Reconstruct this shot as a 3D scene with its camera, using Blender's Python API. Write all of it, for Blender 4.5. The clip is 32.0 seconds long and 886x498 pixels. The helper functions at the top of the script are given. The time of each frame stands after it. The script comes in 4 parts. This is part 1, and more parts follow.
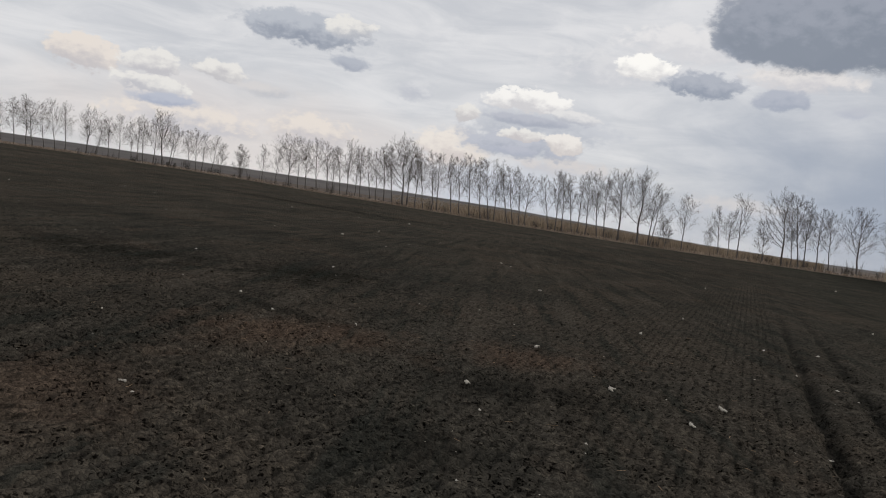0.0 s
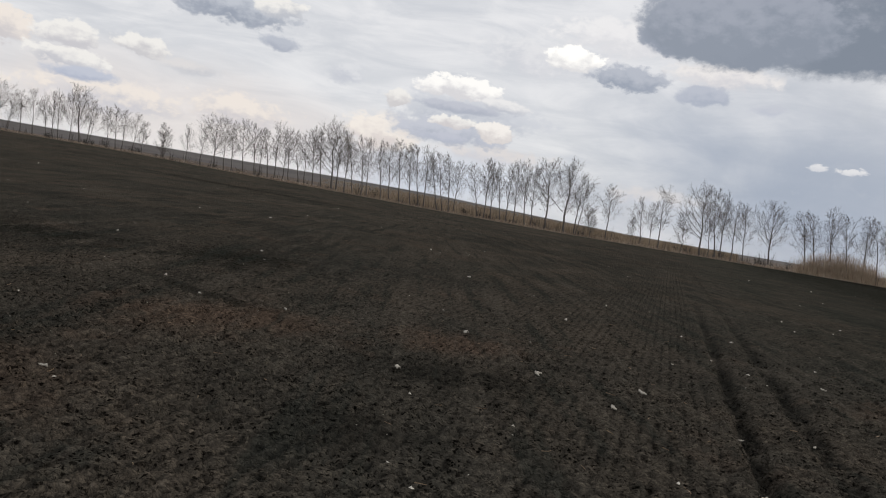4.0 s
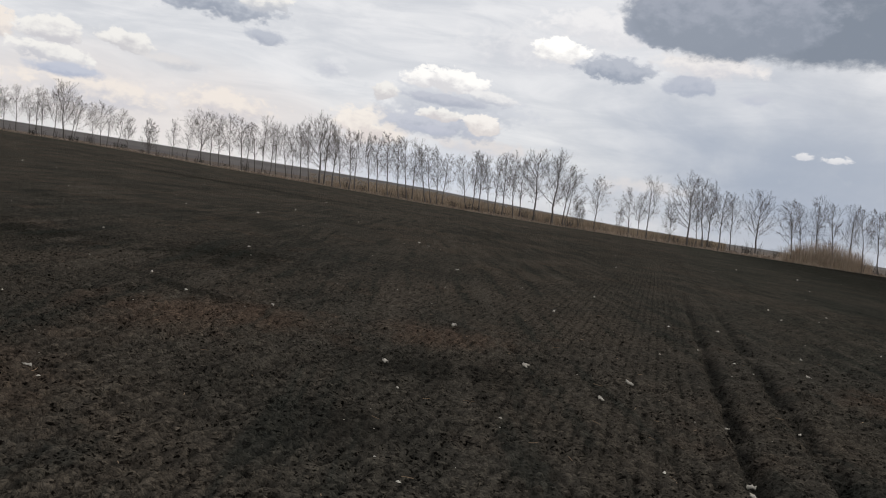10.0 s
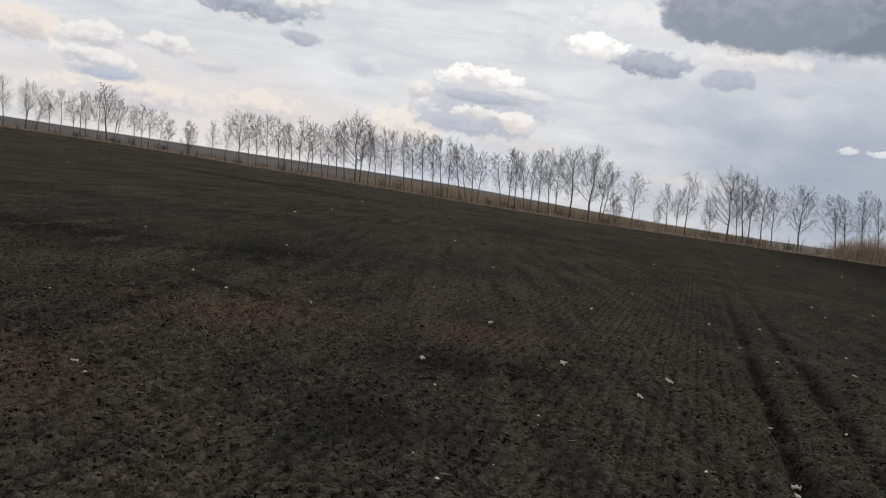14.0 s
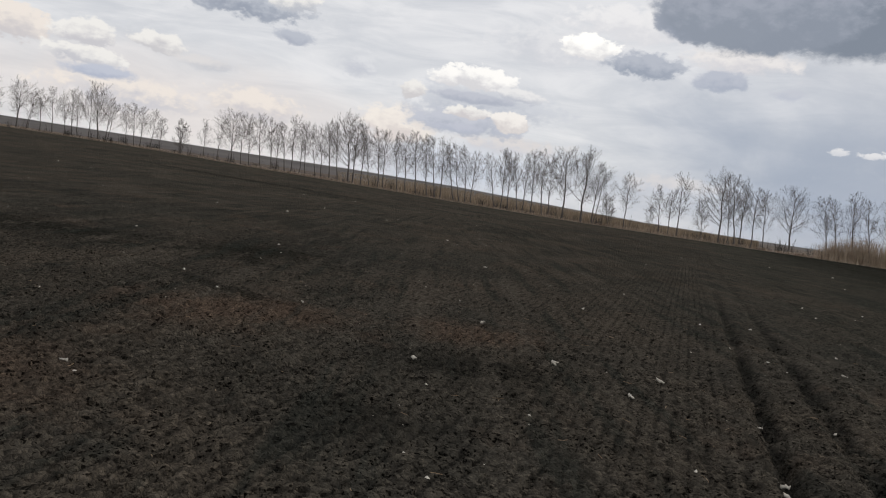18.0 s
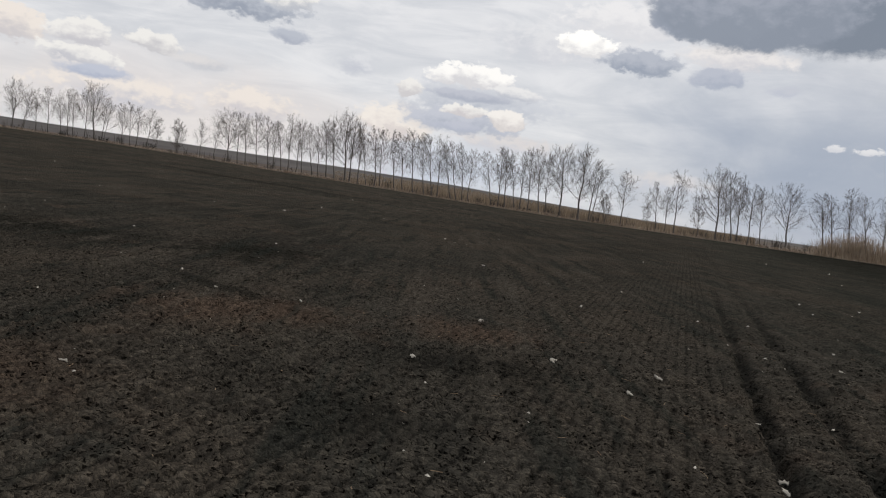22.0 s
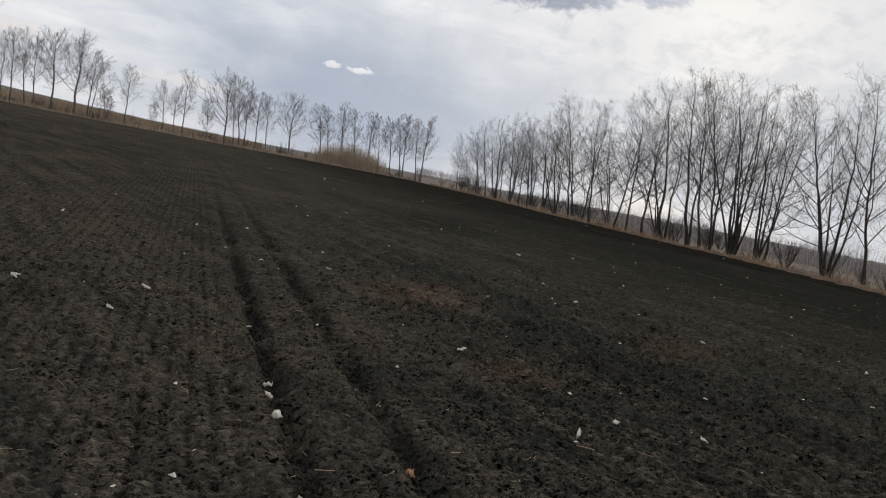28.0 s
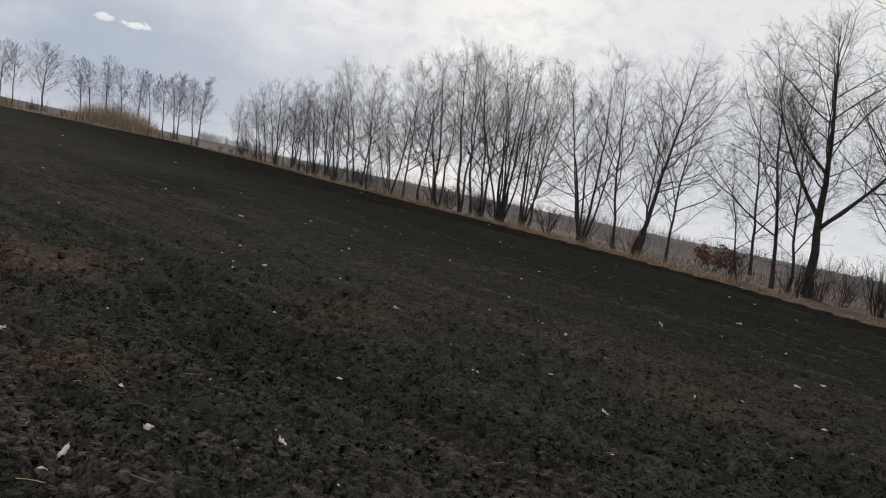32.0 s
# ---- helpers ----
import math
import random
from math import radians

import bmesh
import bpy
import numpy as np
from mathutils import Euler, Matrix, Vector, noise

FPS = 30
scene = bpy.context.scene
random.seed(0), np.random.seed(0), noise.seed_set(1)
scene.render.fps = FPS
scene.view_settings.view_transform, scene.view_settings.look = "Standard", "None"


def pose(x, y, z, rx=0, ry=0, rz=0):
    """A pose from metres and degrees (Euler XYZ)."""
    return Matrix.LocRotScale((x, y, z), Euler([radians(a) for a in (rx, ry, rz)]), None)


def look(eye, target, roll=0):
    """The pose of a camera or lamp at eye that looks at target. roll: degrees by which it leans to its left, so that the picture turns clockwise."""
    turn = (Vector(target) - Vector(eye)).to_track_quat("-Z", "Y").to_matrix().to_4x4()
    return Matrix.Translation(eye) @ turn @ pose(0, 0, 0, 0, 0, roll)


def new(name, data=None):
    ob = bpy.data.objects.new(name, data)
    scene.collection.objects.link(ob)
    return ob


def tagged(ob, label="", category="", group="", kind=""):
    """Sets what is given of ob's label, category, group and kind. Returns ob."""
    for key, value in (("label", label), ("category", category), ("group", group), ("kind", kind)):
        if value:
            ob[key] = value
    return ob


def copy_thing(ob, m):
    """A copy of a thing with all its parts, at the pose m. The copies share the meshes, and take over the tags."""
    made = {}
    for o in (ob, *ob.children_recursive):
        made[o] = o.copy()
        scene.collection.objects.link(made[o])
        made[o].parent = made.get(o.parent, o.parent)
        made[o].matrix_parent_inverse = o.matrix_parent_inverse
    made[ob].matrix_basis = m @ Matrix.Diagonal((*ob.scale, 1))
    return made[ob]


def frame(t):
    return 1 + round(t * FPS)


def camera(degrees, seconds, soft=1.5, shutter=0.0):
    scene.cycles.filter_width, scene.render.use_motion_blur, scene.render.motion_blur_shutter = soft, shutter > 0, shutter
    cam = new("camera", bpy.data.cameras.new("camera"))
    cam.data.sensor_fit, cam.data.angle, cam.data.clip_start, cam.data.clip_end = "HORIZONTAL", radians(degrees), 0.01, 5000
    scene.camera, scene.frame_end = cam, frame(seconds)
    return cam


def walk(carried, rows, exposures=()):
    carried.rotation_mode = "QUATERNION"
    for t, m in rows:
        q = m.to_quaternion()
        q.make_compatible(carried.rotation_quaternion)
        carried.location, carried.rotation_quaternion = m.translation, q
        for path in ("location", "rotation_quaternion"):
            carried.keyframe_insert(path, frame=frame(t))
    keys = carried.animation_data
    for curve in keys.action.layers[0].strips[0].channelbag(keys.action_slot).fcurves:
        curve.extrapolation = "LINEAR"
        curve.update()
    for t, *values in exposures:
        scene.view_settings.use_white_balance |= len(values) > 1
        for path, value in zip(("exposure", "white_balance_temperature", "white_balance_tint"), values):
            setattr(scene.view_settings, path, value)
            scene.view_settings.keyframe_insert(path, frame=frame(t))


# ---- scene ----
# ---------- camera ----------
cam = camera(60.8, 32.0, soft=1.1)
walk(cam, (
    (0.0, pose(0.00, 0.07, 1.60, 87.06, -8.10, 5.04)),
    (0.5, pose(-0.06, 0.02, 1.60, 88.08, -9.26, 0.05)),
    (1.0, pose(-0.04, -0.05, 1.61, 87.97, -9.78, 1.26)),
    (1.5, pose(-0.00, -0.01, 1.60, 87.29, -9.50, 1.21)),
    (2.0, pose(0.01, 0.01, 1.61, 87.99, -9.46, -3.62)),
    (2.5, pose(-0.01, -0.00, 1.60, 87.84, -9.64, -2.83)),
    (3.0, pose(-0.03, -0.01, 1.60, 87.51, -9.44, -0.41)),
    (3.5, pose(-0.03, 0.00, 1.60, 87.02, -9.25, -0.49)),
    (5.5, pose(-0.02, -0.00, 1.60, 86.57, -9.14, 0.65)),
    (6.0, pose(-0.02, -0.01, 1.60, 86.54, -9.01, 0.98)),
    (6.5, pose(-0.02, 0.00, 1.60, 86.52, -8.67, 1.25)),
    (7.0, pose(-0.02, -0.00, 1.61, 86.33, -8.42, 1.27)),
    (7.5, pose(-0.02, -0.00, 1.61, 86.14, -8.30, 1.35)),
    (8.0, pose(-0.02, 0.00, 1.61, 86.19, -8.00, 1.45)),
    (8.5, pose(-0.03, 0.00, 1.61, 87.02, -8.25, 1.26)),
    (9.0, pose(-0.02, 0.00, 1.61, 86.86, -8.43, 0.38)),
    (9.5, pose(-0.00, -0.01, 1.61, 86.01, -8.15, -1.32)),
    (10.0, pose(-0.00, -0.00, 1.61, 86.40, -8.57, -1.22)),
    (10.5, pose(-0.01, 0.00, 1.60, 86.41, -8.39, 0.10)),
    (11.0, pose(-0.02, -0.01, 1.60, 86.12, -8.29, 2.37)),
    (11.5, pose(-0.03, -0.03, 1.60, 86.00, -8.27, 4.42)),
    (12.0, pose(-0.02, 0.00, 1.60, 85.68, -8.24, 4.22)),
    (12.5, pose(0.01, -0.01, 1.60, 85.56, -8.27, -0.65)),
    (13.0, pose(0.01, 0.00, 1.60, 85.68, -8.24, -1.50)),
    (13.5, pose(-0.01, 0.01, 1.60, 85.62, -8.17, 0.38)),
    (14.0, pose(-0.01, -0.00, 1.60, 85.87, -8.12, 1.47)),
    (14.5, pose(-0.01, 0.00, 1.60, 85.64, -8.17, 1.20)),
    (16.5, pose(-0.00, -0.01, 1.60, 85.65, -8.24, 0.72)),
    (17.0, pose(-0.00, -0.00, 1.60, 85.71, -8.36, 0.74)),
    (17.5, pose(-0.01, 0.00, 1.60, 85.59, -8.18, 0.70)),
    (18.0, pose(-0.00, 0.00, 1.60, 85.94, -8.32, 0.93)),
    (18.5, pose(-0.01, -0.00, 1.60, 86.16, -8.25, 1.02)),
    (19.0, pose(-0.01, 0.00, 1.60, 85.94, -8.17, 0.94)),
    (19.5, pose(-0.01, 0.00, 1.60, 85.72, -8.10, 0.84)),
    (20.0, pose(-0.01, -0.00, 1.60, 85.78, -8.25, 0.96)),
    (20.5, pose(-0.01, 0.00, 1.60, 85.80, -8.27, 0.83)),
    (21.0, pose(-0.01, -0.01, 1.60, 85.76, -8.28, 0.64)),
    (21.5, pose(-0.00, -0.01, 1.60, 85.60, -8.34, 0.65)),
    (22.0, pose(-0.01, -0.01, 1.60, 85.85, -8.03, 0.70)),
    (22.5, pose(-0.01, 0.00, 1.60, 85.82, -8.24, 0.82)),
    (23.0, pose(0.00, 0.00, 1.60, 85.76, -8.06, 0.41)),
    (23.5, pose(0.00, 0.00, 1.60, 85.79, -7.88, 0.64)),
    (24.0, pose(-0.01, -0.00, 1.60, 85.86, -7.89, 1.04)),
    (24.5, pose(-0.01, -0.00, 1.60, 85.86, -7.91, 1.07)),
    (26.5, pose(0.21, 0.14, 1.54, 85.54, -7.67, -10.63)),
    (27.0, pose(0.25, 0.17, 1.54, 83.58, -8.14, -21.28)),
    (27.5, pose(0.30, 0.33, 1.55, 84.16, -9.86, -32.37)),
    (28.0, pose(0.34, 0.47, 1.56, 84.68, -10.83, -35.58)),
    (28.5, pose(0.67, 0.52, 1.53, 84.00, -9.73, -50.03)),
    (29.0, pose(0.97, 0.46, 1.53, 84.41, -11.62, -75.69)),
    (29.5, pose(1.36, 0.45, 1.49, 81.94, -13.58, -89.06)),
    (30.0, pose(1.53, 0.45, 1.57, 84.57, -14.64, -89.59)),
    (30.5, pose(1.92, 0.34, 1.57, 84.08, -13.07, -77.59)),
    (31.0, pose(2.20, 0.47, 1.54, 84.82, -13.54, -65.31)),
    (31.5, pose(2.36, 0.56, 1.58, 88.07, -13.85, -69.01)),
    (32.0, pose(2.58, 0.63, 1.54, 85.53, -11.84, -51.45)),
), exposures=((0.0, -0.18), (1.2, -0.18), (2.0, 0.0), (3.0, -0.08), (5.5, 0.0), (16.5, -0.06), (24.5, -0.06), (26.5, 0.05), (28.0, 0.08), (29.2, 0.25), (30.2, 0.25), (31.0, 0.05), (32.0, 0.1)))

# ---------- world, sun ----------
SUN_AZ, SUN_EL = 54.0, 24.0


class Net:
    """A small helper for node trees."""

    def __init__(self, tree):
        self.tree = tree

    def put(self, kind, **sockets):
        node = self.tree.nodes.new(kind)
        for key, value in sockets.items():
            self.plug(node, key, value)
        return node

    def plug(self, node, key, value):
        socket = node.inputs[int(key[1:])] if key[0] == "i" and key[1:].isdigit() else node.inputs[key.replace("_", " ")]
        if isinstance(value, bpy.types.NodeSocket):
            self.tree.links.new(value, socket)
        else:
            socket.default_value = value

    def math(self, op, a, b=0.0, clamp=False):
        node = self.tree.nodes.new("ShaderNodeMath")
        node.operation, node.use_clamp = op, clamp
        self.plug(node, "i0", a)
        self.plug(node, "i1", b)
        return node.outputs[0]

    def smooth(self, x, lo, hi, a=0.0, b=1.0):
        node = self.tree.nodes.new("ShaderNodeMapRange")
        node.interpolation_type = "SMOOTHSTEP"
        for key, v in zip(("i0", "i1", "i2", "i3", "i4"), (x, lo, hi, a, b)):
            self.plug(node, key, v)
        return node.outputs[0]

    def mix(self, fac, a, b, op="MIX"):
        node = self.tree.nodes.new("ShaderNodeMix")
        node.data_type, node.blend_type = "RGBA", op
        self.plug(node, "i0", fac)
        self.plug(node, "i6", a if isinstance(a, bpy.types.NodeSocket) else (*a, 1))
        self.plug(node, "i7", b if isinstance(b, bpy.types.NodeSocket) else (*b, 1))
        return node.outputs[2]

    def noise(self, vector, scale, detail=4.0, rough=0.55, distort=0.0):
        node = self.put("ShaderNodeTexNoise", Vector=vector, Scale=scale, Detail=detail, Roughness=rough, Distortion=distort)
        return node.outputs[0]

    def stretch(self, vector, scale, turn=0.0):
        node = self.put("ShaderNodeMapping", Vector=vector, Scale=scale, Rotation=(0, 0, turn))
        return node.outputs[0]


def build_sky():
    world = bpy.data.worlds.new("sky")
    scene.world = world
    world.use_nodes = True
    tree = world.node_tree
    tree.nodes.clear()
    n = Net(tree)
    sky = tree.nodes.new("ShaderNodeTexSky")
    sky.sky_type, sky.sun_disc = "NISHITA", False
    sky.sun_elevation, sky.sun_rotation = radians(SUN_EL), radians(SUN_AZ)
    way = tree.nodes.new("ShaderNodeTexCoord").outputs["Generated"]
    part_xyz = n.put("ShaderNodeSeparateXYZ", Vector=way)
    x, y, z = part_xyz.outputs
    az = n.math("MULTIPLY", n.math("ARCTAN2", x, y), 57.2958)
    el = n.math("MULTIPLY", n.math("ARCSINE", z), 57.2958)
    flat = n.put("ShaderNodeCombineXYZ", X=n.math("MULTIPLY", az, 0.1), Y=n.math("MULTIPLY", el, 0.15)).outputs[0]
    fine = n.noise(flat, 4.2, 9, 0.62, 0.3)
    coarse = n.noise(flat, 1.3, 6, 0.58, 0.4)
    billow = n.noise(flat, 9.0, 7, 0.58, 0.15)
    puffs = n.math("ADD", n.math("MULTIPLY", fine, 0.5), n.math("MULTIPLY", billow, 0.5))
    wisps = n.noise(n.stretch(flat, (0.55, 1.6, 1), 0.12), 2.0, 7, 0.6, 0.6)

    # the thin high veil over all of the sky, bluer where it thins out
    veil = n.mix(n.smooth(wisps, 0.3, 0.72), (6.7, 6.85, 7.25), (8.7, 8.65, 8.8))
    colour = n.mix(0.94, sky.outputs[0], veil)

    def blob(a, e, wa, we, lo=0.0, hi=1.0, rough=0.0, grain=fine):
        u = n.math("DIVIDE", n.math("SUBTRACT", az, a), wa)
        v = n.math("DIVIDE", n.math("SUBTRACT", el, e), we)
        d = n.math("SQRT", n.math("ADD", n.math("MULTIPLY", u, u), n.math("MULTIPLY", v, v)))
        d = n.math("SUBTRACT", 1.0, d)
        if rough:
            d = n.math("ADD", d, n.math("MULTIPLY", n.math("SUBTRACT", grain, 0.5), rough))
        return n.smooth(d, lo, hi), v

    # blue-grey clear air low down, a glow round the covered sun, warm haze low in the north-west
    m, _ = blob(29, 4.5, 27, 10.5, 0.0, 0.9, 0.9, coarse)
    colour = n.mix(n.math("MULTIPLY", m, 0.9), colour, (3.6, 4.15, 5.15))
    m, _ = blob(-2, 2.0, 16, 3.2, 0.0, 0.8, 0.6, coarse)
    colour = n.mix(n.math("MULTIPLY", m, 0.5), colour, (4.9, 5.6, 7.0))
    m, _ = blob(76, 16, 62, 26, 0.0, 0.9, 0.5, coarse)
    colour = n.mix(n.math("MULTIPLY", m, 0.9), colour, (7.4, 7.35, 7.4))
    m, _ = blob(54, 14, 11, 8, 0.0, 1.0, 0.6, coarse)
    colour = n.mix(m, colour, (8.9, 8.7, 8.4))
    m, _ = blob(74, 3, 46, 9, 0.0, 0.9, 1.6, coarse)
    colour = n.mix(n.math("MULTIPLY", m, 0.62), colour, (5.9, 6.2, 6.75))
    m, _ = blob(114, 13, 24, 17, 0.0, 0.9, 0.5, coarse)
    colour = n.mix(n.math("MULTIPLY", m, 0.8), colour, (8.8, 8.7, 8.6))
    m, _ = blob(72, 7, 40, 10, 0.0, 0.8, 3.2, fine)
    colour = n.mix(n.math("MULTIPLY", m, 0.45), colour, (5.5, 5.8, 6.3))
    m, _ = blob(-20, 3.5, 24, 5, 0.0, 0.8, 0.7, coarse)
    colour = n.mix(n.math("MULTIPLY", m, 0.55), colour, (8.3, 7.5, 7.1))

    def cloud(a, e, wa, we, top, base, edge=0.22, rough=2.6, grain=puffs, split=-0.15, amount=1.0):
        m, v = blob(a, e, wa, we, -0.02, edge, rough, grain)
        lift = n.math("ADD", v, n.math("MULTIPLY", n.math("SUBTRACT", puffs, 0.5), 4.5))
        shade = n.mix(n.smooth(lift, split - 0.6, split + 0.6), base, top)
        nonlocal colour
        colour = n.mix(n.math("MULTIPLY", m, amount), colour, shade)

    white, cream, grey, dark = (9.0, 8.8, 8.5), (8.9, 8.2, 7.6), (4.2, 4.6, 5.4), (2.35, 2.7, 3.3)
    # low banks near the horizon
    cloud(-24, 3.9, 6.5, 1.3, cream, (6.3, 6.2, 6.6), 0.5)
    cloud(-15.4, 4.4, 4.0, 1.5, cream, (6.6, 6.3, 6.5), 0.4)
    cloud(-5.2, 4.8, 3.4, 1.7, (9.2, 8.6, 8.0), (7.2, 6.6, 6.4), 0.4)
    cloud(3.6, 4.4, 5.5, 0.9, (7.6, 7.1, 6.9), (6.2, 6.2, 6.7), 0.6, amount=0.7)
    cloud(15.5, 3.0, 4.5, 0.9, (7.6, 7.2, 7.1), (6.0, 6.2, 6.9), 0.7, amount=0.6)
    # small heaps over the left
    cloud(-31.5, 7.2, 2.4, 1.3, cream, (6.5, 6.2, 6.3))
    cloud(-27.0, 7.3, 2.1, 1.0, white, (6.2, 6.1, 6.4))
    cloud(-27.0, 5.9, 2.5, 0.7, white, (6.0, 6.0, 6.4))
    cloud(-26.0, 4.9, 2.8, 0.55, (5.6, 5.9, 6.8), (4.6, 5.0, 6.1), 0.5)
    cloud(-22.6, 7.6, 2.0, 0.8, white, (6.3, 6.2, 6.4))
    cloud(-18.8, 6.8, 2.6, 0.6, (7.6, 7.4, 7.4), (6.0, 6.1, 6.5), 0.6)
    cloud(-17.0, 11.6, 5.2, 1.3, (5.6, 5.9, 6.5), (3.5, 3.85, 4.6), 0.35)
    cloud(-13.6, 12.2, 2.0, 0.9, white, (5.4, 5.6, 6.1))
    cloud(-13.4, 9.7, 1.7, 0.6, (5.2, 5.5, 6.2), (4.3, 4.6, 5.4), 0.5)
    # the heaped group in the middle
    cloud(0.9, 7.0, 6.6, 2.3, (6.6, 6.8, 7.3), (5.0, 5.3, 6.0), 0.5)
    cloud(-0.2, 5.6, 5.2, 1.1, (5.9, 6.1, 6.8), (4.7, 5.0, 5.8), 0.5)
    cloud(0.3, 8.9, 3.5, 0.95, (10.4, 10.2, 9.9), (7.2, 7.1, 7.3), 0.18)
    cloud(3.6, 8.1, 2.2, 0.6, (8.6, 8.5, 8.5), (5.6, 5.8, 6.4), 0.3)
    cloud(0.4, 7.5, 4.2, 0.5, (5.6, 5.8, 6.5), (4.5, 4.8, 5.6), 0.4)
    cloud(0.2, 6.4, 1.9, 0.5, white, (6.6, 6.3, 6.4))
    cloud(-4.3, 7.5, 1.2, 0.8, white, (6.6, 6.4, 6.5))
    cloud(3.3, 6.1, 1.9, 0.75, (9.4, 9.0, 8.6), (7.1, 6.7, 6.6))
    cloud(-0.5, 5.2, 2.6, 0.4, (5.6, 5.8, 6.6), (4.9, 5.2, 6.1), 0.5)
    cloud(-8.5, 8.6, 1.8, 0.9, (7.6, 7.7, 8.0), (6.0, 6.2, 6.8), 0.5)
    cloud(6.0, 11.9, 6.0, 1.8, (8.8, 8.7, 8.8), (7.2, 7.2, 7.6), 0.7, amount=0.6)
    # the dark group over the right
    cloud(12.0, 14.0, 6.5, 1.5, (8.8, 8.7, 8.8), (7.6, 7.6, 7.9), 0.4)
    cloud(12.4, 11.3, 3.5, 1.0, (5.0, 5.3, 6.0), (3.5, 3.9, 4.7), 0.35)
    cloud(8.2, 12.2, 2.3, 0.95, (11.0, 10.8, 10.4), (7.8, 7.7, 7.8), 0.18)
    cloud(19.0, 12.2, 4.5, 1.3, (8.6, 8.3, 8.2), (7.0, 6.9, 7.2), 0.6)
    cloud(18.0, 10.7, 2.6, 0.8, (5.2, 5.5, 6.3), (4.3, 4.7, 5.6), 0.45)
    cloud(22.3, 10.1, 1.8, 0.5, (5.8, 6.0, 6.7), (5.2, 5.5, 6.4), 0.6, amount=0.7)
    cloud(27.0, 18.6, 15.0, 6.4, (3.1, 3.4, 4.0), dark, 0.16, 0.5, puffs, 0.1)
    cloud(19.5, 15.6, 7.6, 3.2, (3.6, 3.9, 4.6), (2.8, 3.15, 3.8), 0.2, 0.9, puffs, 0.1)
    cloud(15.2, 14.7, 3.0, 1.7, (4.3, 4.6, 5.3), (3.3, 3.65, 4.4), 0.25, 1.0, puffs, 0.1)
    cloud(17.0, 15.4, 4.9, 2.6, (3.7, 4.0, 4.7), (2.9, 3.25, 3.9), 0.22, 0.9, puffs, 0.1)
    cloud(39.5, 15.0, 7.5, 1.9, (4.6, 4.9, 5.5), (3.4, 3.7, 4.4), 0.4, 1.8)
    cloud(48.0, 15.5, 3.5, 1.0, (6.2, 6.3, 6.8), (5.0, 5.2, 5.9), 0.5)
    cloud(26.0, 6.72, 0.75, 0.28, (7.9, 7.9, 8.1), (6.9, 7.0, 7.4), 0.5, 3.4, billow)
    cloud(28.1, 6.62, 1.2, 0.24, (7.9, 7.9, 8.1), (6.8, 6.9, 7.3), 0.5, 3.4, billow)

    back = n.put("ShaderNodeBackground", Color=colour, Strength=0.1)
    out = tree.nodes.new("ShaderNodeOutputWorld")
    tree.links.new(back.outputs[0], out.inputs[0])


build_sky()
sun = new("sun", bpy.data.lights.new("sun", "SUN"))
sun.data.energy, sun.data.angle, sun.data.color = 1.5, radians(10), (1.0, 0.95, 0.88)
sun_way = Vector((math.sin(radians(SUN_AZ)) * math.cos(radians(SUN_EL)), math.cos(radians(SUN_AZ)) * math.cos(radians(SUN_EL)), math.sin(radians(SUN_EL))))
sun.matrix_world = look(sun_way * 100, (0, 0, 0))


# ---------- materials ----------
def material(name, rough=0.9, spec=0.2):
    m = bpy.data.materials.new(name)
    m.use_nodes = True
    n = Net(m.node_tree)
    b = m.node_tree.nodes["Principled BSDF"]
    b.inputs["Roughness"].default_value = rough
    b.inputs["Specular IOR Level"].default_value = spec
    return m, n, b


def bumped(n, b, height, strength, distance):
    node = n.put("ShaderNodeBump", Strength=strength, Distance=distance, Height=height)
    n.plug(b, "Normal", node.outputs[0])


ROW_AZ = 17.3


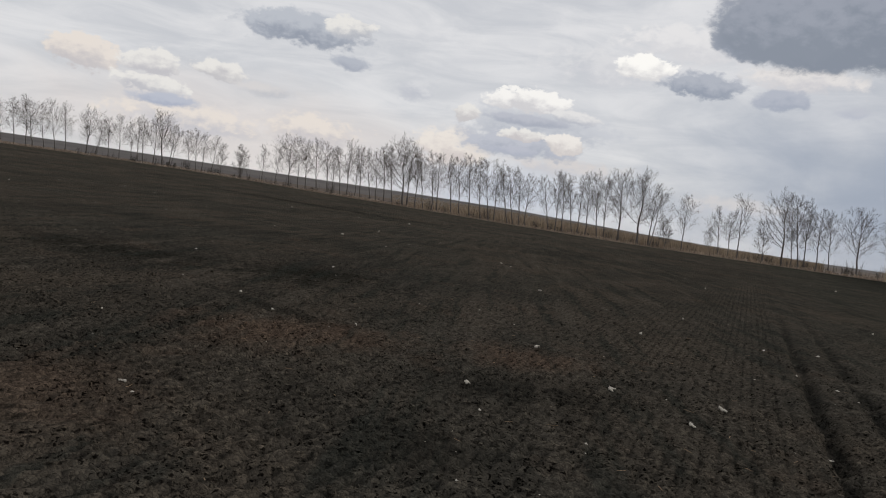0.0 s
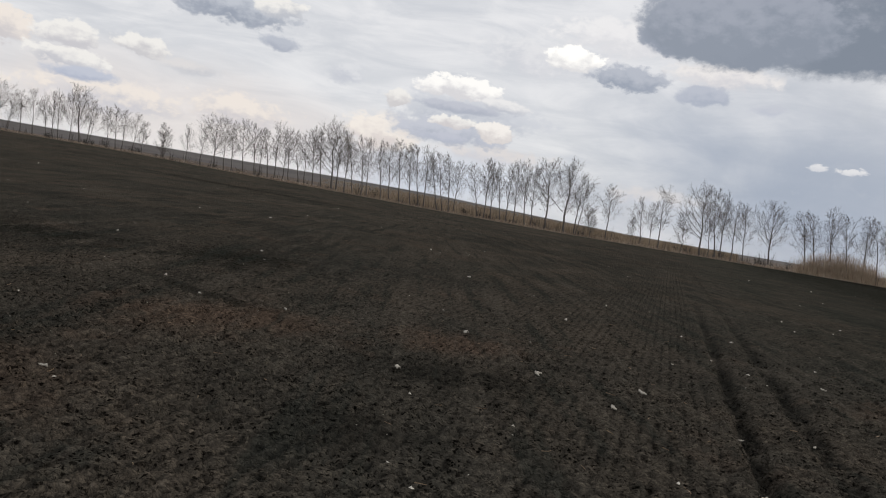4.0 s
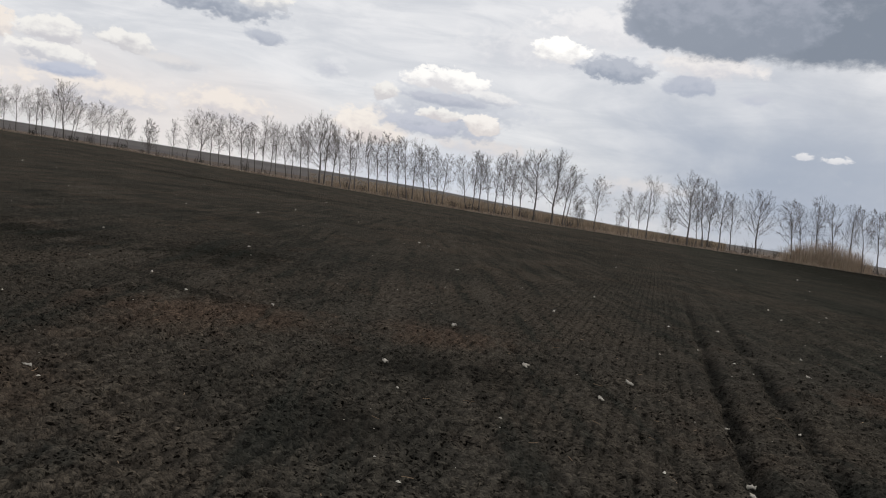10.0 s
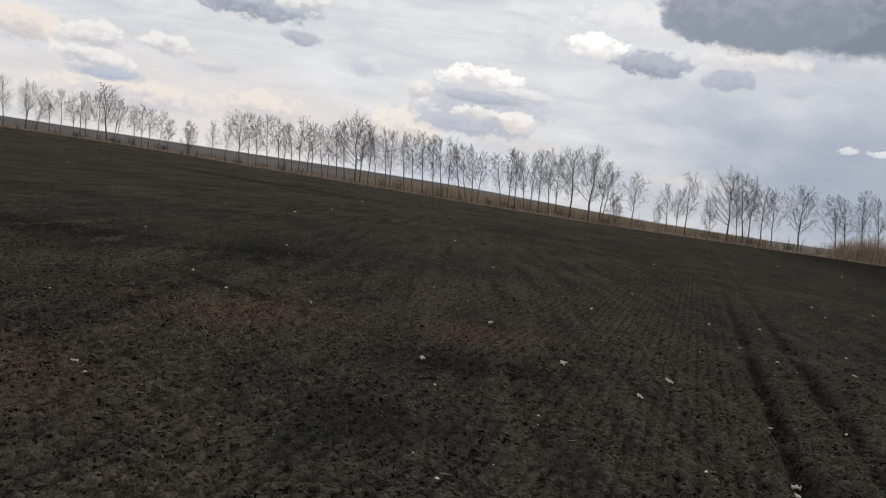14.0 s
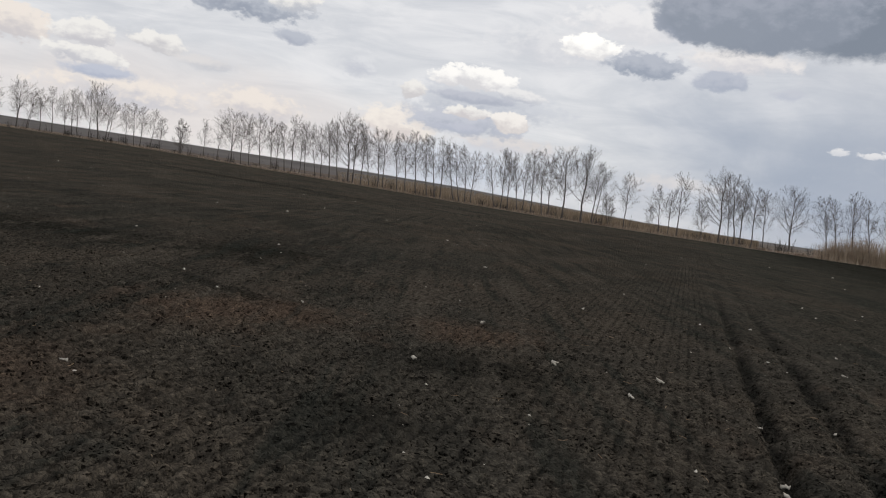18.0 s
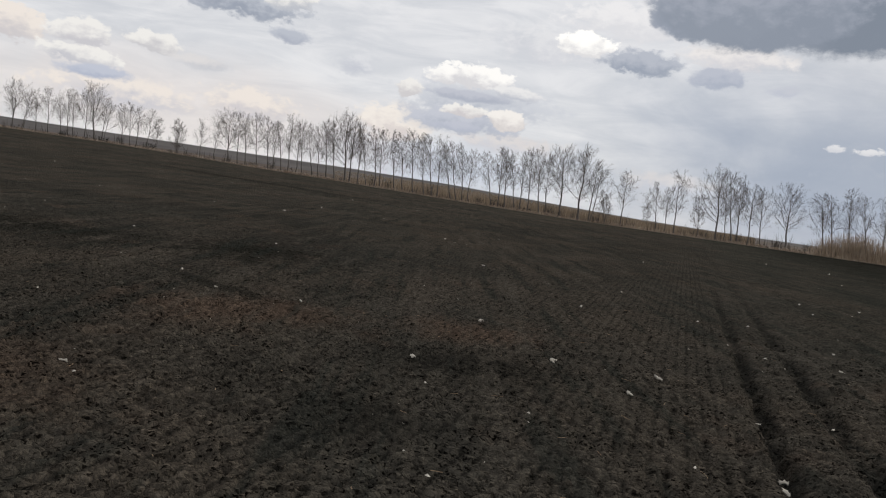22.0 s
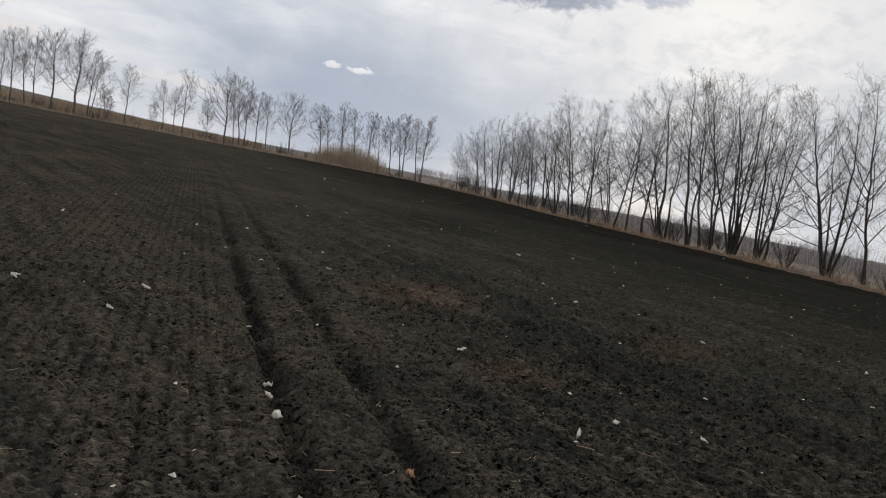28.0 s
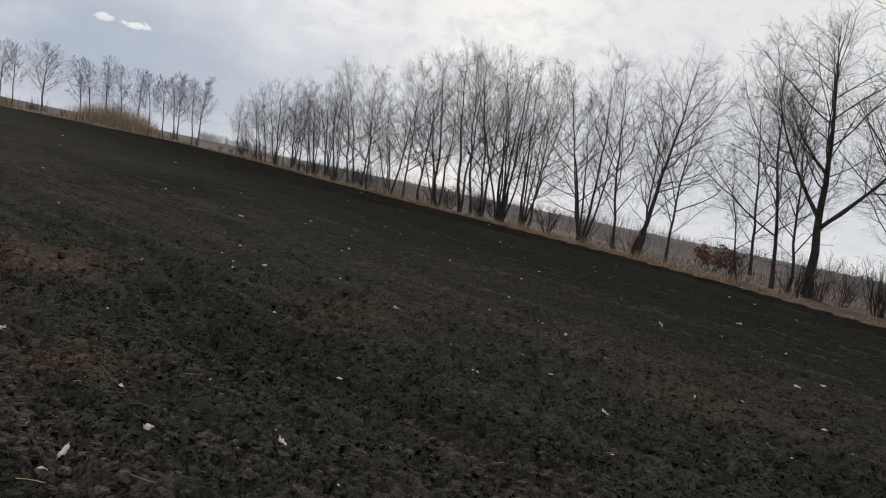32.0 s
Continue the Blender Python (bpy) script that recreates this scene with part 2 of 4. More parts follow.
def soil_material(name, crumbs=True):
    """Tilled black earth: damp and rusty patches, crumbs, drill rows and wheel ruts, with painted shade in gaps and
    slits.
    """
    m, n, b = material(name, 1.0, 0.0)
    pos = n.put("ShaderNodeNewGeometry").outputs["Position"]
    xyz = n.put("ShaderNodeSeparateXYZ", Vector=pos).outputs
    straight = n.math("SUBTRACT", n.math("MULTIPLY", xyz[0], math.cos(radians(ROW_AZ))), n.math("MULTIPLY", xyz[1], math.sin(radians(ROW_AZ))))
    along = n.math("ADD", n.math("MULTIPLY", xyz[0], math.sin(radians(ROW_AZ))), n.math("MULTIPLY", xyz[1], math.cos(radians(ROW_AZ))))
    patch = n.noise(n.stretch(pos, (1.0, 0.45, 1.0), radians(25)), 0.22, 4, 0.55, 0.5)
    band = n.noise(n.stretch(pos, (0.11, 0.5, 1.0), radians(8)), 0.25, 3, 0.5, 0.8)
    damp = n.noise(pos, 0.9, 5, 0.65, 0.4)
    rough = n.noise(pos, 2.4, 5, 0.65, 0.3)
    grain = n.noise(pos, 90.0, 3, 0.7)
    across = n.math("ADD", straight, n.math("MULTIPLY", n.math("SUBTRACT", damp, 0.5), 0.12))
    c = n.mix(n.smooth(patch, 0.36, 0.66), (0.0450, 0.0414, 0.0340), (0.0600, 0.0502, 0.0392))
    c = n.mix(n.math("MULTIPLY", n.smooth(band, 0.5, 0.66), 0.5), c, (0.0360, 0.0335, 0.0283))
    c = n.mix(n.math("MULTIPLY", n.smooth(damp, 0.50, 0.66), 0.55), c, (0.0330, 0.0310, 0.0262))
    blotch = n.noise(n.stretch(pos, (1.0, 0.6, 1.0), radians(35)), 0.13, 5, 0.6, 0.8)
    c = n.mix(n.smooth(blotch, 0.52, 0.62, 0.0, 0.5), c, (0.0300, 0.0283, 0.0238))
    c = n.mix(n.smooth(blotch, 0.46, 0.36, 0.0, 0.5), c, (0.074, 0.062, 0.049))
    rust = n.noise(pos, 0.55, 4, 0.6)
    c = n.mix(n.math("MULTIPLY", n.smooth(rust, 0.55, 0.72), 0.4), c, (0.082, 0.059, 0.043))
    # the greyer strip beyond the ruts, darker still towards the trees
    c = n.mix(n.math("MULTIPLY", n.smooth(across, 1.5, 4.5), n.smooth(patch, 0.62, 0.42, 0.45, 0.85)), c, (0.0352, 0.0345, 0.0281))
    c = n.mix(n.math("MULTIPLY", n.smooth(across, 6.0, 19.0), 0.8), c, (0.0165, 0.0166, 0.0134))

    def spot(x, y, rx, ry, turn, tone, amount, edge=0.9):
        dx, dy = n.math("SUBTRACT", xyz[0], x), n.math("SUBTRACT", xyz[1], y)
        ct, st = math.cos(radians(turn)), math.sin(radians(turn))
        p = n.math("DIVIDE", n.math("ADD", n.math("MULTIPLY", dx, ct), n.math("MULTIPLY", dy, st)), rx)
        q = n.math("DIVIDE", n.math("SUBTRACT", n.math("MULTIPLY", dy, ct), n.math("MULTIPLY", dx, st)), ry)
        d = n.math("SUBTRACT", 1.0, n.math("SQRT", n.math("ADD", n.math("MULTIPLY", p, p), n.math("MULTIPLY", q, q))))
        d = n.math("ADD", d, n.math("MULTIPLY", n.math("SUBTRACT", n.math("ADD", damp, n.math("MULTIPLY", rough, 0.6)), 0.8), 1.5))
        nonlocal c
        c = n.mix(n.smooth(d, 0.0, edge, 0.0, amount), c, tone)

    wet, rusty = (0.0150, 0.0147, 0.0124), (0.088, 0.060, 0.043)
    # damp hollows
    spot(-3.6, 14.6, 2.3, 2.8, 0, wet, 0.8)
    spot(-7.6, 13.8, 3.6, 2.2, -20, wet, 0.75)
    spot(0.5, 7.3, 1.5, 0.9, 10, wet, 0.7)
    spot(-0.45, 5.2, 0.9, 0.8, -30, wet, 0.65)
    spot(-22.0, 82.0, 24.0, 4.5, -30, wet, 0.7)
    spot(-2.6, 9.6, 3.4, 0.22, -38, wet, 0.6, 0.6)
    spot(8.9, 0.2, 2.0, 2.2, 20, wet, 0.8)
    spot(6.6, 4.4, 0.5, 2.6, 14, wet, 0.55)
    spot(16.0, 22.0, 9.0, 3.0, 50, wet, 0.5)
    # warm dry crusts
    spot(-2.2, 8.4, 2.2, 1.4, 15, rusty, 0.6)
    spot(0.4, 9.3, 1.5, 1.1, 0, rusty, 0.6)
    spot(-3.2, 5.0, 1.2, 1.6, 20, rusty, 0.45)
    spot(6.2, 8.6, 1.6, 1.2, 30, rusty, 0.6)
    spot(8.6, 6.3, 1.8, 0.9, 20, rusty, 0.5)
    spot(5.0, 5.2, 0.9, 0.7, 0, rusty, 0.5)
    spot(10.5, 3.0, 1.2, 1.0, 0, rusty, 0.45)
    # wheel ruts, moist at the bottom, fading out far off
    for at, width in ((0.95, 0.13), (1.60, 0.15)):
        track = n.smooth(n.math("ABSOLUTE", n.math("SUBTRACT", across, at)), width, 0.03, 0.0, 0.9)
        track = n.math("MULTIPLY", track, n.smooth(along, 8.0, 24.0, 1.0, 0.3))
        c = n.mix(n.math("MULTIPLY", track, n.smooth(rough, 0.36, 0.56)), c, (0.0150, 0.0147, 0.0128))
    # drill rows: narrow slits, the shade inside them put into the colour
    row = n.math("MULTIPLY", n.math("COSINE", n.math("MULTIPLY", n.math("ADD", straight, n.math("MULTIPLY", n.math("SUBTRACT", rough, 0.5), 0.09)), 2 * math.pi / 0.128)), 0.5)
    row = n.math("POWER", n.math("ADD", row, 0.5), 4.0)
    row = n.math("MULTIPLY", row, n.math("MULTIPLY", n.smooth(straight, 0.85, 0.6), n.smooth(straight, -16.0, -9.0)))
    row = n.math("MULTIPLY", row, n.smooth(n.noise(pos, 6.0, 4, 0.65), 0.40, 0.60))
    c = n.mix(n.math("MULTIPLY", row, 0.68), c, (0.0120, 0.0116, 0.0100))
    # faint streaks of the harrow along the rows
    streak = n.noise(n.stretch(pos, (1.0, 0.07, 1.0), radians(ROW_AZ)), 2.6, 4, 0.6, 0.2)
    c = n.mix(n.smooth(streak, 0.53, 0.64, 0.0, 0.6), c, (0.0230, 0.0247, 0.0210))
    c = n.mix(n.smooth(streak, 0.46, 0.34, 0.0, 0.4), c, (0.076, 0.067, 0.054))
    # crumbs: each its own tone, with the shade of the gaps painted in
    wobble = n.put("ShaderNodeTexNoise", Vector=pos, Scale=16.0, Detail=3.0).outputs[1]
    bent = n.mix(0.012, pos, wobble, "ADD")
    height = None
    for scale, gap, share in ((17.0, 0.10, 0.12), (40.0, 0.10, 0.10)):
        cell = n.put("ShaderNodeTexVoronoi", Vector=bent, Scale=scale, Randomness=1.0)
        tone = n.put("ShaderNodeSeparateXYZ", Vector=cell.outputs["Color"]).outputs
        rim = n.tree.nodes.new("ShaderNodeTexVoronoi")
        rim.feature = "DISTANCE_TO_EDGE"
        n.plug(rim, "Vector", bent)
        n.plug(rim, "Scale", scale)
        c = n.mix(n.smooth(tone[0], 0.35, 1.0), c, (1.32, 1.31, 1.30), "MULTIPLY")
        c = n.mix(n.smooth(tone[1], 0.5, 1.0), c, (0.76, 0.76, 0.77), "MULTIPLY")
        gap_shade = n.math("MULTIPLY", n.smooth(rim.outputs[0], gap, 0.01), n.smooth(rough, 0.34, 0.60, 0.3, 1.0))
        c = n.mix(n.math("MULTIPLY", gap_shade, share), c, (0.22, 0.22, 0.23), "MULTIPLY")
        part_h = n.math("MULTIPLY", n.math("ADD", n.smooth(rim.outputs[0], 0.0, 0.22), n.math("MULTIPLY", tone[2], 0.7)), 8.0 / scale)
        height = part_h if height is None else n.math("ADD", height, part_h)
    # small holes between the crumbs, in clusters, their shade darkened into the colour
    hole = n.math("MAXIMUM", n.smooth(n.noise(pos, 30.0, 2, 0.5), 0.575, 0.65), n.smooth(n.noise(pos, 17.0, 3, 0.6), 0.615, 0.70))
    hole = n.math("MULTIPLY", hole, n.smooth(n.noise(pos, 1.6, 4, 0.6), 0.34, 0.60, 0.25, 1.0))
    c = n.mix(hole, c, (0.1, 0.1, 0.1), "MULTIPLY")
    height = n.math("SUBTRACT", height, n.math("MULTIPLY", hole, 0.5))
    c = n.mix(n.smooth(grain, 0.4, 0.75), c, (1.35, 1.35, 1.35), "MULTIPLY")
    if crumbs:
        pick = n.put("ShaderNodeNewGeometry").outputs["Random Per Island"]
        c = n.mix(n.smooth(pick, 0.3, 1.0), c, (1.4, 1.38, 1.36), "MULTIPLY")
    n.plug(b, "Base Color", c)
    height = n.math("ADD", height, n.math("SUBTRACT", n.math("MULTIPLY", grain, 0.12), n.math("MULTIPLY", row, 0.6)))
    bumped(n, b, height, 0.7, 0.04)
    return m


def plain_material(name, dark, light, scale, rough=0.9, bump=0.3, distance=0.02, spec=0.2, stretch=(1, 1, 1), island=0.0):
    m, n, b = material(name, rough, spec)
    pos = n.put("ShaderNodeTexCoord").outputs["Object"]
    f = n.noise(n.stretch(pos, stretch), scale, 6, 0.65, 0.3)
    g = n.noise(pos, scale * 0.13, 3, 0.5)
    c = n.mix(n.smooth(f, 0.3, 0.7), dark, light)
    c = n.mix(n.smooth(g, 0.4, 0.7, 0.0, 0.4), c, tuple(0.55 * v for v in dark))
    if island:
        pick = n.put("ShaderNodeNewGeometry").outputs["Random Per Island"]
        c = n.mix(n.math("MULTIPLY", pick, island), c, tuple(0.4 * v for v in dark))
    n.plug(b, "Base Color", c)
    if bump:
        bumped(n, b, f, bump, distance)
    return m


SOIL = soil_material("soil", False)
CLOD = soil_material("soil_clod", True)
# soil along the near field edge, shade of the edge furrow in its colour
EDGE_SHADE = plain_material("edge_shade", (0.010, 0.0095, 0.008), (0.028, 0.0255, 0.021), 3.0, 1.0, 0.6, 0.06, 0.0)
STEPPE = plain_material("dry_steppe", (0.048, 0.033, 0.023), (0.115, 0.079, 0.054), 0.35, 1.0, 0.4, 0.05)
FAR_HILL = plain_material("far_hill", (0.055, 0.049, 0.047), (0.100, 0.087, 0.080), 0.012, 1.0, 0)
# distant haze as a pale base colour, for the far woods and stalks
HAZE_PALE = plain_material("haze_pale", (0.22, 0.20, 0.20), (0.28, 0.255, 0.25), 0.05, 1.0, 0)
BARK = plain_material("bark", (0.020, 0.018, 0.016), (0.085, 0.077, 0.068), 7.0, 0.95, 0.9, 0.05, 0.1, (1, 1, 0.25))
BARK_PALE = plain_material("pale_bark", (0.055, 0.050, 0.046), (0.25, 0.235, 0.21), 7.0, 0.9, 0.5, 0.03, 0.1, (1, 1, 0.3))
TWIG = plain_material("twig", (0.085, 0.074, 0.065), (0.14, 0.122, 0.108), 3.0, 0.95, 0, island=0.4)
# bark and twigs of the far trees, paled by haze put into the colour
HAZED_BARK = plain_material("hazed_bark", (0.085, 0.075, 0.068), (0.15, 0.132, 0.12), 4.0, 0.95, 0)
HAZED_TWIG = plain_material("hazed_twig", (0.135, 0.117, 0.105), (0.195, 0.173, 0.157), 3.0, 0.95, 0, island=0.3)
STRAW = plain_material("dry_grass", (0.25, 0.168, 0.105), (0.40, 0.290, 0.190), 3.0, 0.9, 0, island=0.35)
OSIER = plain_material("osier", (0.33, 0.25, 0.18), (0.50, 0.40, 0.30), 1.0, 0.9, 0, island=0.3)
REED = plain_material("reed", (0.27, 0.205, 0.14), (0.40, 0.315, 0.225), 1.0, 0.9, 0, island=0.3)
WEED = plain_material("dead_weed", (0.070, 0.043, 0.027), (0.145, 0.094, 0.060), 2.0, 0.95, 0, island=0.5)
RUSTLEAF = plain_material("withered_leaf", (0.14, 0.068, 0.034), (0.22, 0.115, 0.062), 2.0, 0.9, 0, island=0.4)
HUSK = plain_material("husk", (0.40, 0.36, 0.30), (0.62, 0.58, 0.51), 24.0, 0.85, 0.3, 0.004, 0.2, (1, 0.25, 1))
CLAY = plain_material("clay_shard", (0.16, 0.075, 0.045), (0.26, 0.14, 0.09), 20.0, 0.9, 0.4, 0.005)


# ---------- mesh helpers ----------
def mesh_from(name, verts, faces, mats, smooth=False, index=None):
    """A mesh from arrays: verts (n, 3), faces (m, 3 or 4)."""
    me = bpy.data.meshes.new(name)
    faces = np.asarray(faces, dtype=np.int32)
    k = faces.shape[1]
    me.vertices.add(len(verts))
    me.vertices.foreach_set("co", np.asarray(verts, dtype=np.float32).ravel())
    me.loops.add(faces.size)
    me.loops.foreach_set("vertex_index", faces.ravel())
    me.polygons.add(len(faces))
    me.polygons.foreach_set("loop_start", np.arange(0, faces.size, k, dtype=np.int32))
    me.polygons.foreach_set("loop_total", np.full(len(faces), k, dtype=np.int32))
    me.polygons.foreach_set("use_smooth", np.full(len(faces), smooth, dtype=bool))
    for mat in mats:
        me.materials.append(mat)
    if index is not None:
        me.polygons.foreach_set("material_index", np.asarray(index, dtype=np.int32))
    me.update(calc_edges=True)
    return me


def child(name, me, parent, label=""):
    ob = new(name, me)
    ob.parent = parent
    if label:
        ob["label"] = label
    return ob


def lattice_noise(x, y, seed):
    """Value noise, 0 to 1, on arrays."""
    xi, yi = np.floor(x), np.floor(y)
    fx, fy = x - xi, y - yi
    fx, fy = fx * fx * (3 - 2 * fx), fy * fy * (3 - 2 * fy)

    def corner(i, j):
        h = np.sin(i * 127.1 + j * 311.7 + seed * 74.7) * 43758.5453
        return h - np.floor(h)

    a, b, c, d = corner(xi, yi), corner(xi + 1, yi), corner(xi, yi + 1), corner(xi + 1, yi + 1)
    return (a * (1 - fx) + b * fx) * (1 - fy) + (c * (1 - fx) + d * fx) * fy


def ease(x, lo, hi):
    t = np.clip((x - lo) / (hi - lo), 0, 1)
    return t * t * (3 - 2 * t)


# ---------- the lie of the land ----------
BACK_AZ = (-75, -31, -16, -8, 0, 10, 20, 33)
BACK_D = (330, 250, 235, 220, 200, 175, 162, 160)
RIGHT_EDGE = ((81, 118), (72, 90), (55.5, 57), (50, 42), (45.3, 28.5), (42.3, 20), (38.4, 12), (34, 5.8), (30, 1.0),
              (28.3, -2.5), (29.5, -7), (30.3, -12.5), (33.5, -19), (40, -32), (60, -70), (90, -130))
FIELD = [(d * math.sin(radians(a)), d * math.cos(radians(a))) for a, d in zip(BACK_AZ, BACK_D)] + list(RIGHT_EDGE) + [(60, -300), (-400, -300)]


def in_field(x, y):
    inside = np.zeros(np.shape(x), dtype=bool)
    for (x0, y0), (x1, y1) in zip(FIELD, FIELD[1:] + FIELD[:1]):
        cross = (y0 > y) != (y1 > y)
        inside ^= cross & (x < (x1 - x0) * (y - y0) / ((y1 - y0) or 1e-9) + x0)
    return inside


def from_edge(x, y):
    """How far a place lies from the near edge of the field."""
    best = np.full(np.shape(x), 1e9)
    for (x0, y0), (x1, y1) in zip(RIGHT_EDGE[:-1], RIGHT_EDGE[1:]):
        dx, dy = x1 - x0, y1 - y0
        t = np.clip(((x - x0) * dx + (y - y0) * dy) / (dx * dx + dy * dy), 0, 1)
        best = np.minimum(best, np.hypot(x - x0 - t * dx, y - y0 - t * dy))
    return best


def land(x, y):
    """The height of the land without its tilth."""
    r, az = np.hypot(x, y), np.degrees(np.arctan2(x, y))
    edge = np.interp(az, BACK_AZ + (45, 90, 180), BACK_D + (160, 160, 160))
    rise = np.interp(az, (-120, -75, -31, -25, -20, -15, -8, 0, 8, 120), (0, 2.5, 2.9, 2.75, 2.3, 1.65, 1.05, 0.34, 0.0, 0.0))
    crest = np.interp(az, (-120, -60, -31, -8, 0, 9, 14, 22, 40, 130), (0.4, 0.8, 0.95, 0.9, 0.76, 0.36, 0.17, 0.04, 0.0, 0.0))
    far = 1.6 + 900 * np.tan(np.radians(crest))
    z = rise * ease(r, 50, edge)
    return z + (far - rise) * ease(r, edge + 10, 900)


ROW_S, ROW_C = math.sin(radians(ROW_AZ)), math.cos(radians(ROW_AZ))


def tilth(x, y):
    """Clods, drill rows and wheel ruts of the worked soil."""
    s, u = x * ROW_C - y * ROW_S, x * ROW_S + y * ROW_C
    near = 1 - ease(np.hypot(x, y), 14, 45)
    wob = 0.05 * (lattice_noise(u * 0.7, s * 0.2, 3) - 0.5) + 0.03 * (lattice_noise(u * 4.0, s * 4.0, 6) - 0.5)
    drilled = ease(s, -14.0, -8.0) * (1 - ease(s, 0.6, 0.85)) * (1 - ease(np.hypot(x, y), 8, 13))
    groove = (0.5 + 0.5 * np.cos(2 * np.pi * s / 0.128)) ** 3
    z = -0.026 * groove * drilled * (0.1 + 1.0 * lattice_noise(u * 5.0, np.floor(s / 0.128 + 0.5), 5))
    rough = 0.6 + 0.75 * ease(s, 1.8, 3.0) + 0.25 * (1 - ease(s, -4.5, -3.0))
    billow = np.abs(2 * lattice_noise(x * 6.5, y * 6.5, 12) - 1), np.abs(2 * lattice_noise(x * 13 + 5, y * 13, 14) - 1)
    clod = 0.03 * (lattice_noise(x * 4.5, y * 4.5, 11) - 0.5) + 0.016 * (np.minimum(billow[0], 0.5) - 0.3) + 0.02 * (np.minimum(billow[1], 0.5) - 0.3) + 0.02 * (lattice_noise(x * 24, y * 24, 13) - 0.5) - 0.04 * ease(lattice_noise(x * 17, y * 17, 41), 0.68, 0.78) - 0.04 * ease(lattice_noise(x * 26, y * 26, 42), 0.64, 0.76)
    z = z + clod * rough
    z = z + 0.016 * np.sin(2 * np.pi * (s + 2 * wob) / 0.41) * (1 - ease(s, -2.6, -1.6)) * (0.2 + lattice_noise(u * 0.9, s * 1.5, 15))
    z = z + 0.03 * np.sin(2 * np.pi * (s + wob) / 0.62) * ease(s, 1.9, 3.0) * (0.3 + lattice_noise(u * 0.8, s * 2, 9))
    for at, slant, depth, width in ((0.95, 0.0, 0.12, 0.085), (1.60, 0.0, 0.095, 0.10), (5.85, 0.12, 0.08, 0.14)):
        d = s + 1.2 * wob - at + slant * u
        lug = (0.35 + 1.1 * lattice_noise(u * 3.4, s * 5, 21 + at)) * (1 - 0.7 * ease(u, 9, 24))
        z = z - depth * lug * np.exp(-(d / width) ** 2) + 0.2 * depth * (np.exp(-((d - 2.1 * width) / width) ** 2) + np.exp(-((d + 2.1 * width) / width) ** 2))
    swell = 0.05 * (lattice_noise(x * 0.35, y * 0.35, 31) - 0.5)
    return z * near + swell * (1 - ease(np.hypot(x, y), 60, 120))


def ground_height(x, y):
    x, y = np.asarray(x, dtype=float), np.asarray(y, dtype=float)
    return land(x, y) + tilth(x, y) * in_field(x, y)


def build_ground():
    cx, cy = 1.2, 0.3
    az = np.radians(np.concatenate([np.linspace(-42, 126, 540), np.linspace(126, 318, 50)[1:-1]]))
    r = [0.1]
    while r[-1] < 1.5:
        r.append(r[-1] * 1.09)
    for upto, step in ((2.2, 1.012), (8, 1.0062), (26, 1.014)):
        while r[-1] < upto:
            r.append(r[-1] * step)
    while r[-1] < 4500:
        r.append(r[-1] * 1.03)
    r = np.array(r)
    nr, na = len(r), len(az)
    x = cx + r[:, None] * np.sin(az)[None, :]
    y = cy + r[:, None] * np.cos(az)[None, :]
    z = ground_height(x, y)
    verts = np.concatenate([np.stack([x, y, z], -1).reshape(-1, 3), [[cx, cy, 0.0]]])
    i, j = np.meshgrid(np.arange(nr - 1), np.arange(na), indexing="ij")
    k = (j + 1) % na
    quads = np.stack([i * na + j, i * na + k, (i + 1) * na + k, (i + 1) * na + j], -1).reshape(-1, 4)[:, ::-1]
    mid = verts[quads].mean(1)
    rad = np.hypot(mid[:, 0], mid[:, 1])
    # the last field slot is a ragged band of painted shade by the near edge
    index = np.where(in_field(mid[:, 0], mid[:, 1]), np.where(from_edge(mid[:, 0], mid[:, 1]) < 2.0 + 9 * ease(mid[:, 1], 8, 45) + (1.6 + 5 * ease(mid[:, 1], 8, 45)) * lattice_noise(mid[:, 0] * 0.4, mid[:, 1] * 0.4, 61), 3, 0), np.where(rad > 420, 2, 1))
    # the cap round the centre, as flat quads
    c = len(verts) - 1
    jj = np.arange(0, na - 1, 2)
    cap = np.stack([np.full(len(jj), c), (jj + 2) % na, jj + 1, jj], -1)
    faces = np.concatenate([quads, cap])
    index = np.concatenate([index, np.zeros(len(cap), dtype=int)])
    ob = new("ground", mesh_from("ground", verts, faces, (SOIL, STEPPE, FAR_HILL, EDGE_SHADE), True, index))
    tagged(ob, "dark ploughed field with drill rows and wheel ruts", "ground", kind="structure")


build_ground()


# ---------- bare trees ----------
def tubes(pts, rad, sides):
    """Tapered tubes along many polylines at once: pts (n, k, 3), rad (n, k)."""
    n, k, _ = pts.shape
    t = np.gradient(pts, axis=1)
    t /= np.linalg.norm(t, axis=2, keepdims=True) + 1e-9
    ref = np.where(np.abs(t[..., 2:3]) > 0.9, np.array([1.0, 0, 0]), np.array([0, 0, 1.0]))
    a = np.cross(t, ref)
    a /= np.linalg.norm(a, axis=2, keepdims=True) + 1e-9
    b = np.cross(t, a)
    ang = np.arange(sides) * 2 * np.pi / sides
    v = pts[:, :, None, :] + rad[:, :, None, None] * (np.cos(ang)[None, None, :, None] * a[:, :, None, :] + np.sin(ang)[None, None, :, None] * b[:, :, None, :])
    base = (np.arange(n) * k * sides)[:, None, None]
    row = (np.arange(k - 1) * sides)[None, :, None]
    s = np.arange(sides)[None, None, :]
    s2 = (s + 1) % sides
    f = np.stack([base + row + s, base + row + s2, base + row + sides + s2, base + row + sides + s], -1).reshape(-1, 4)
    return v.reshape(-1, 3), f


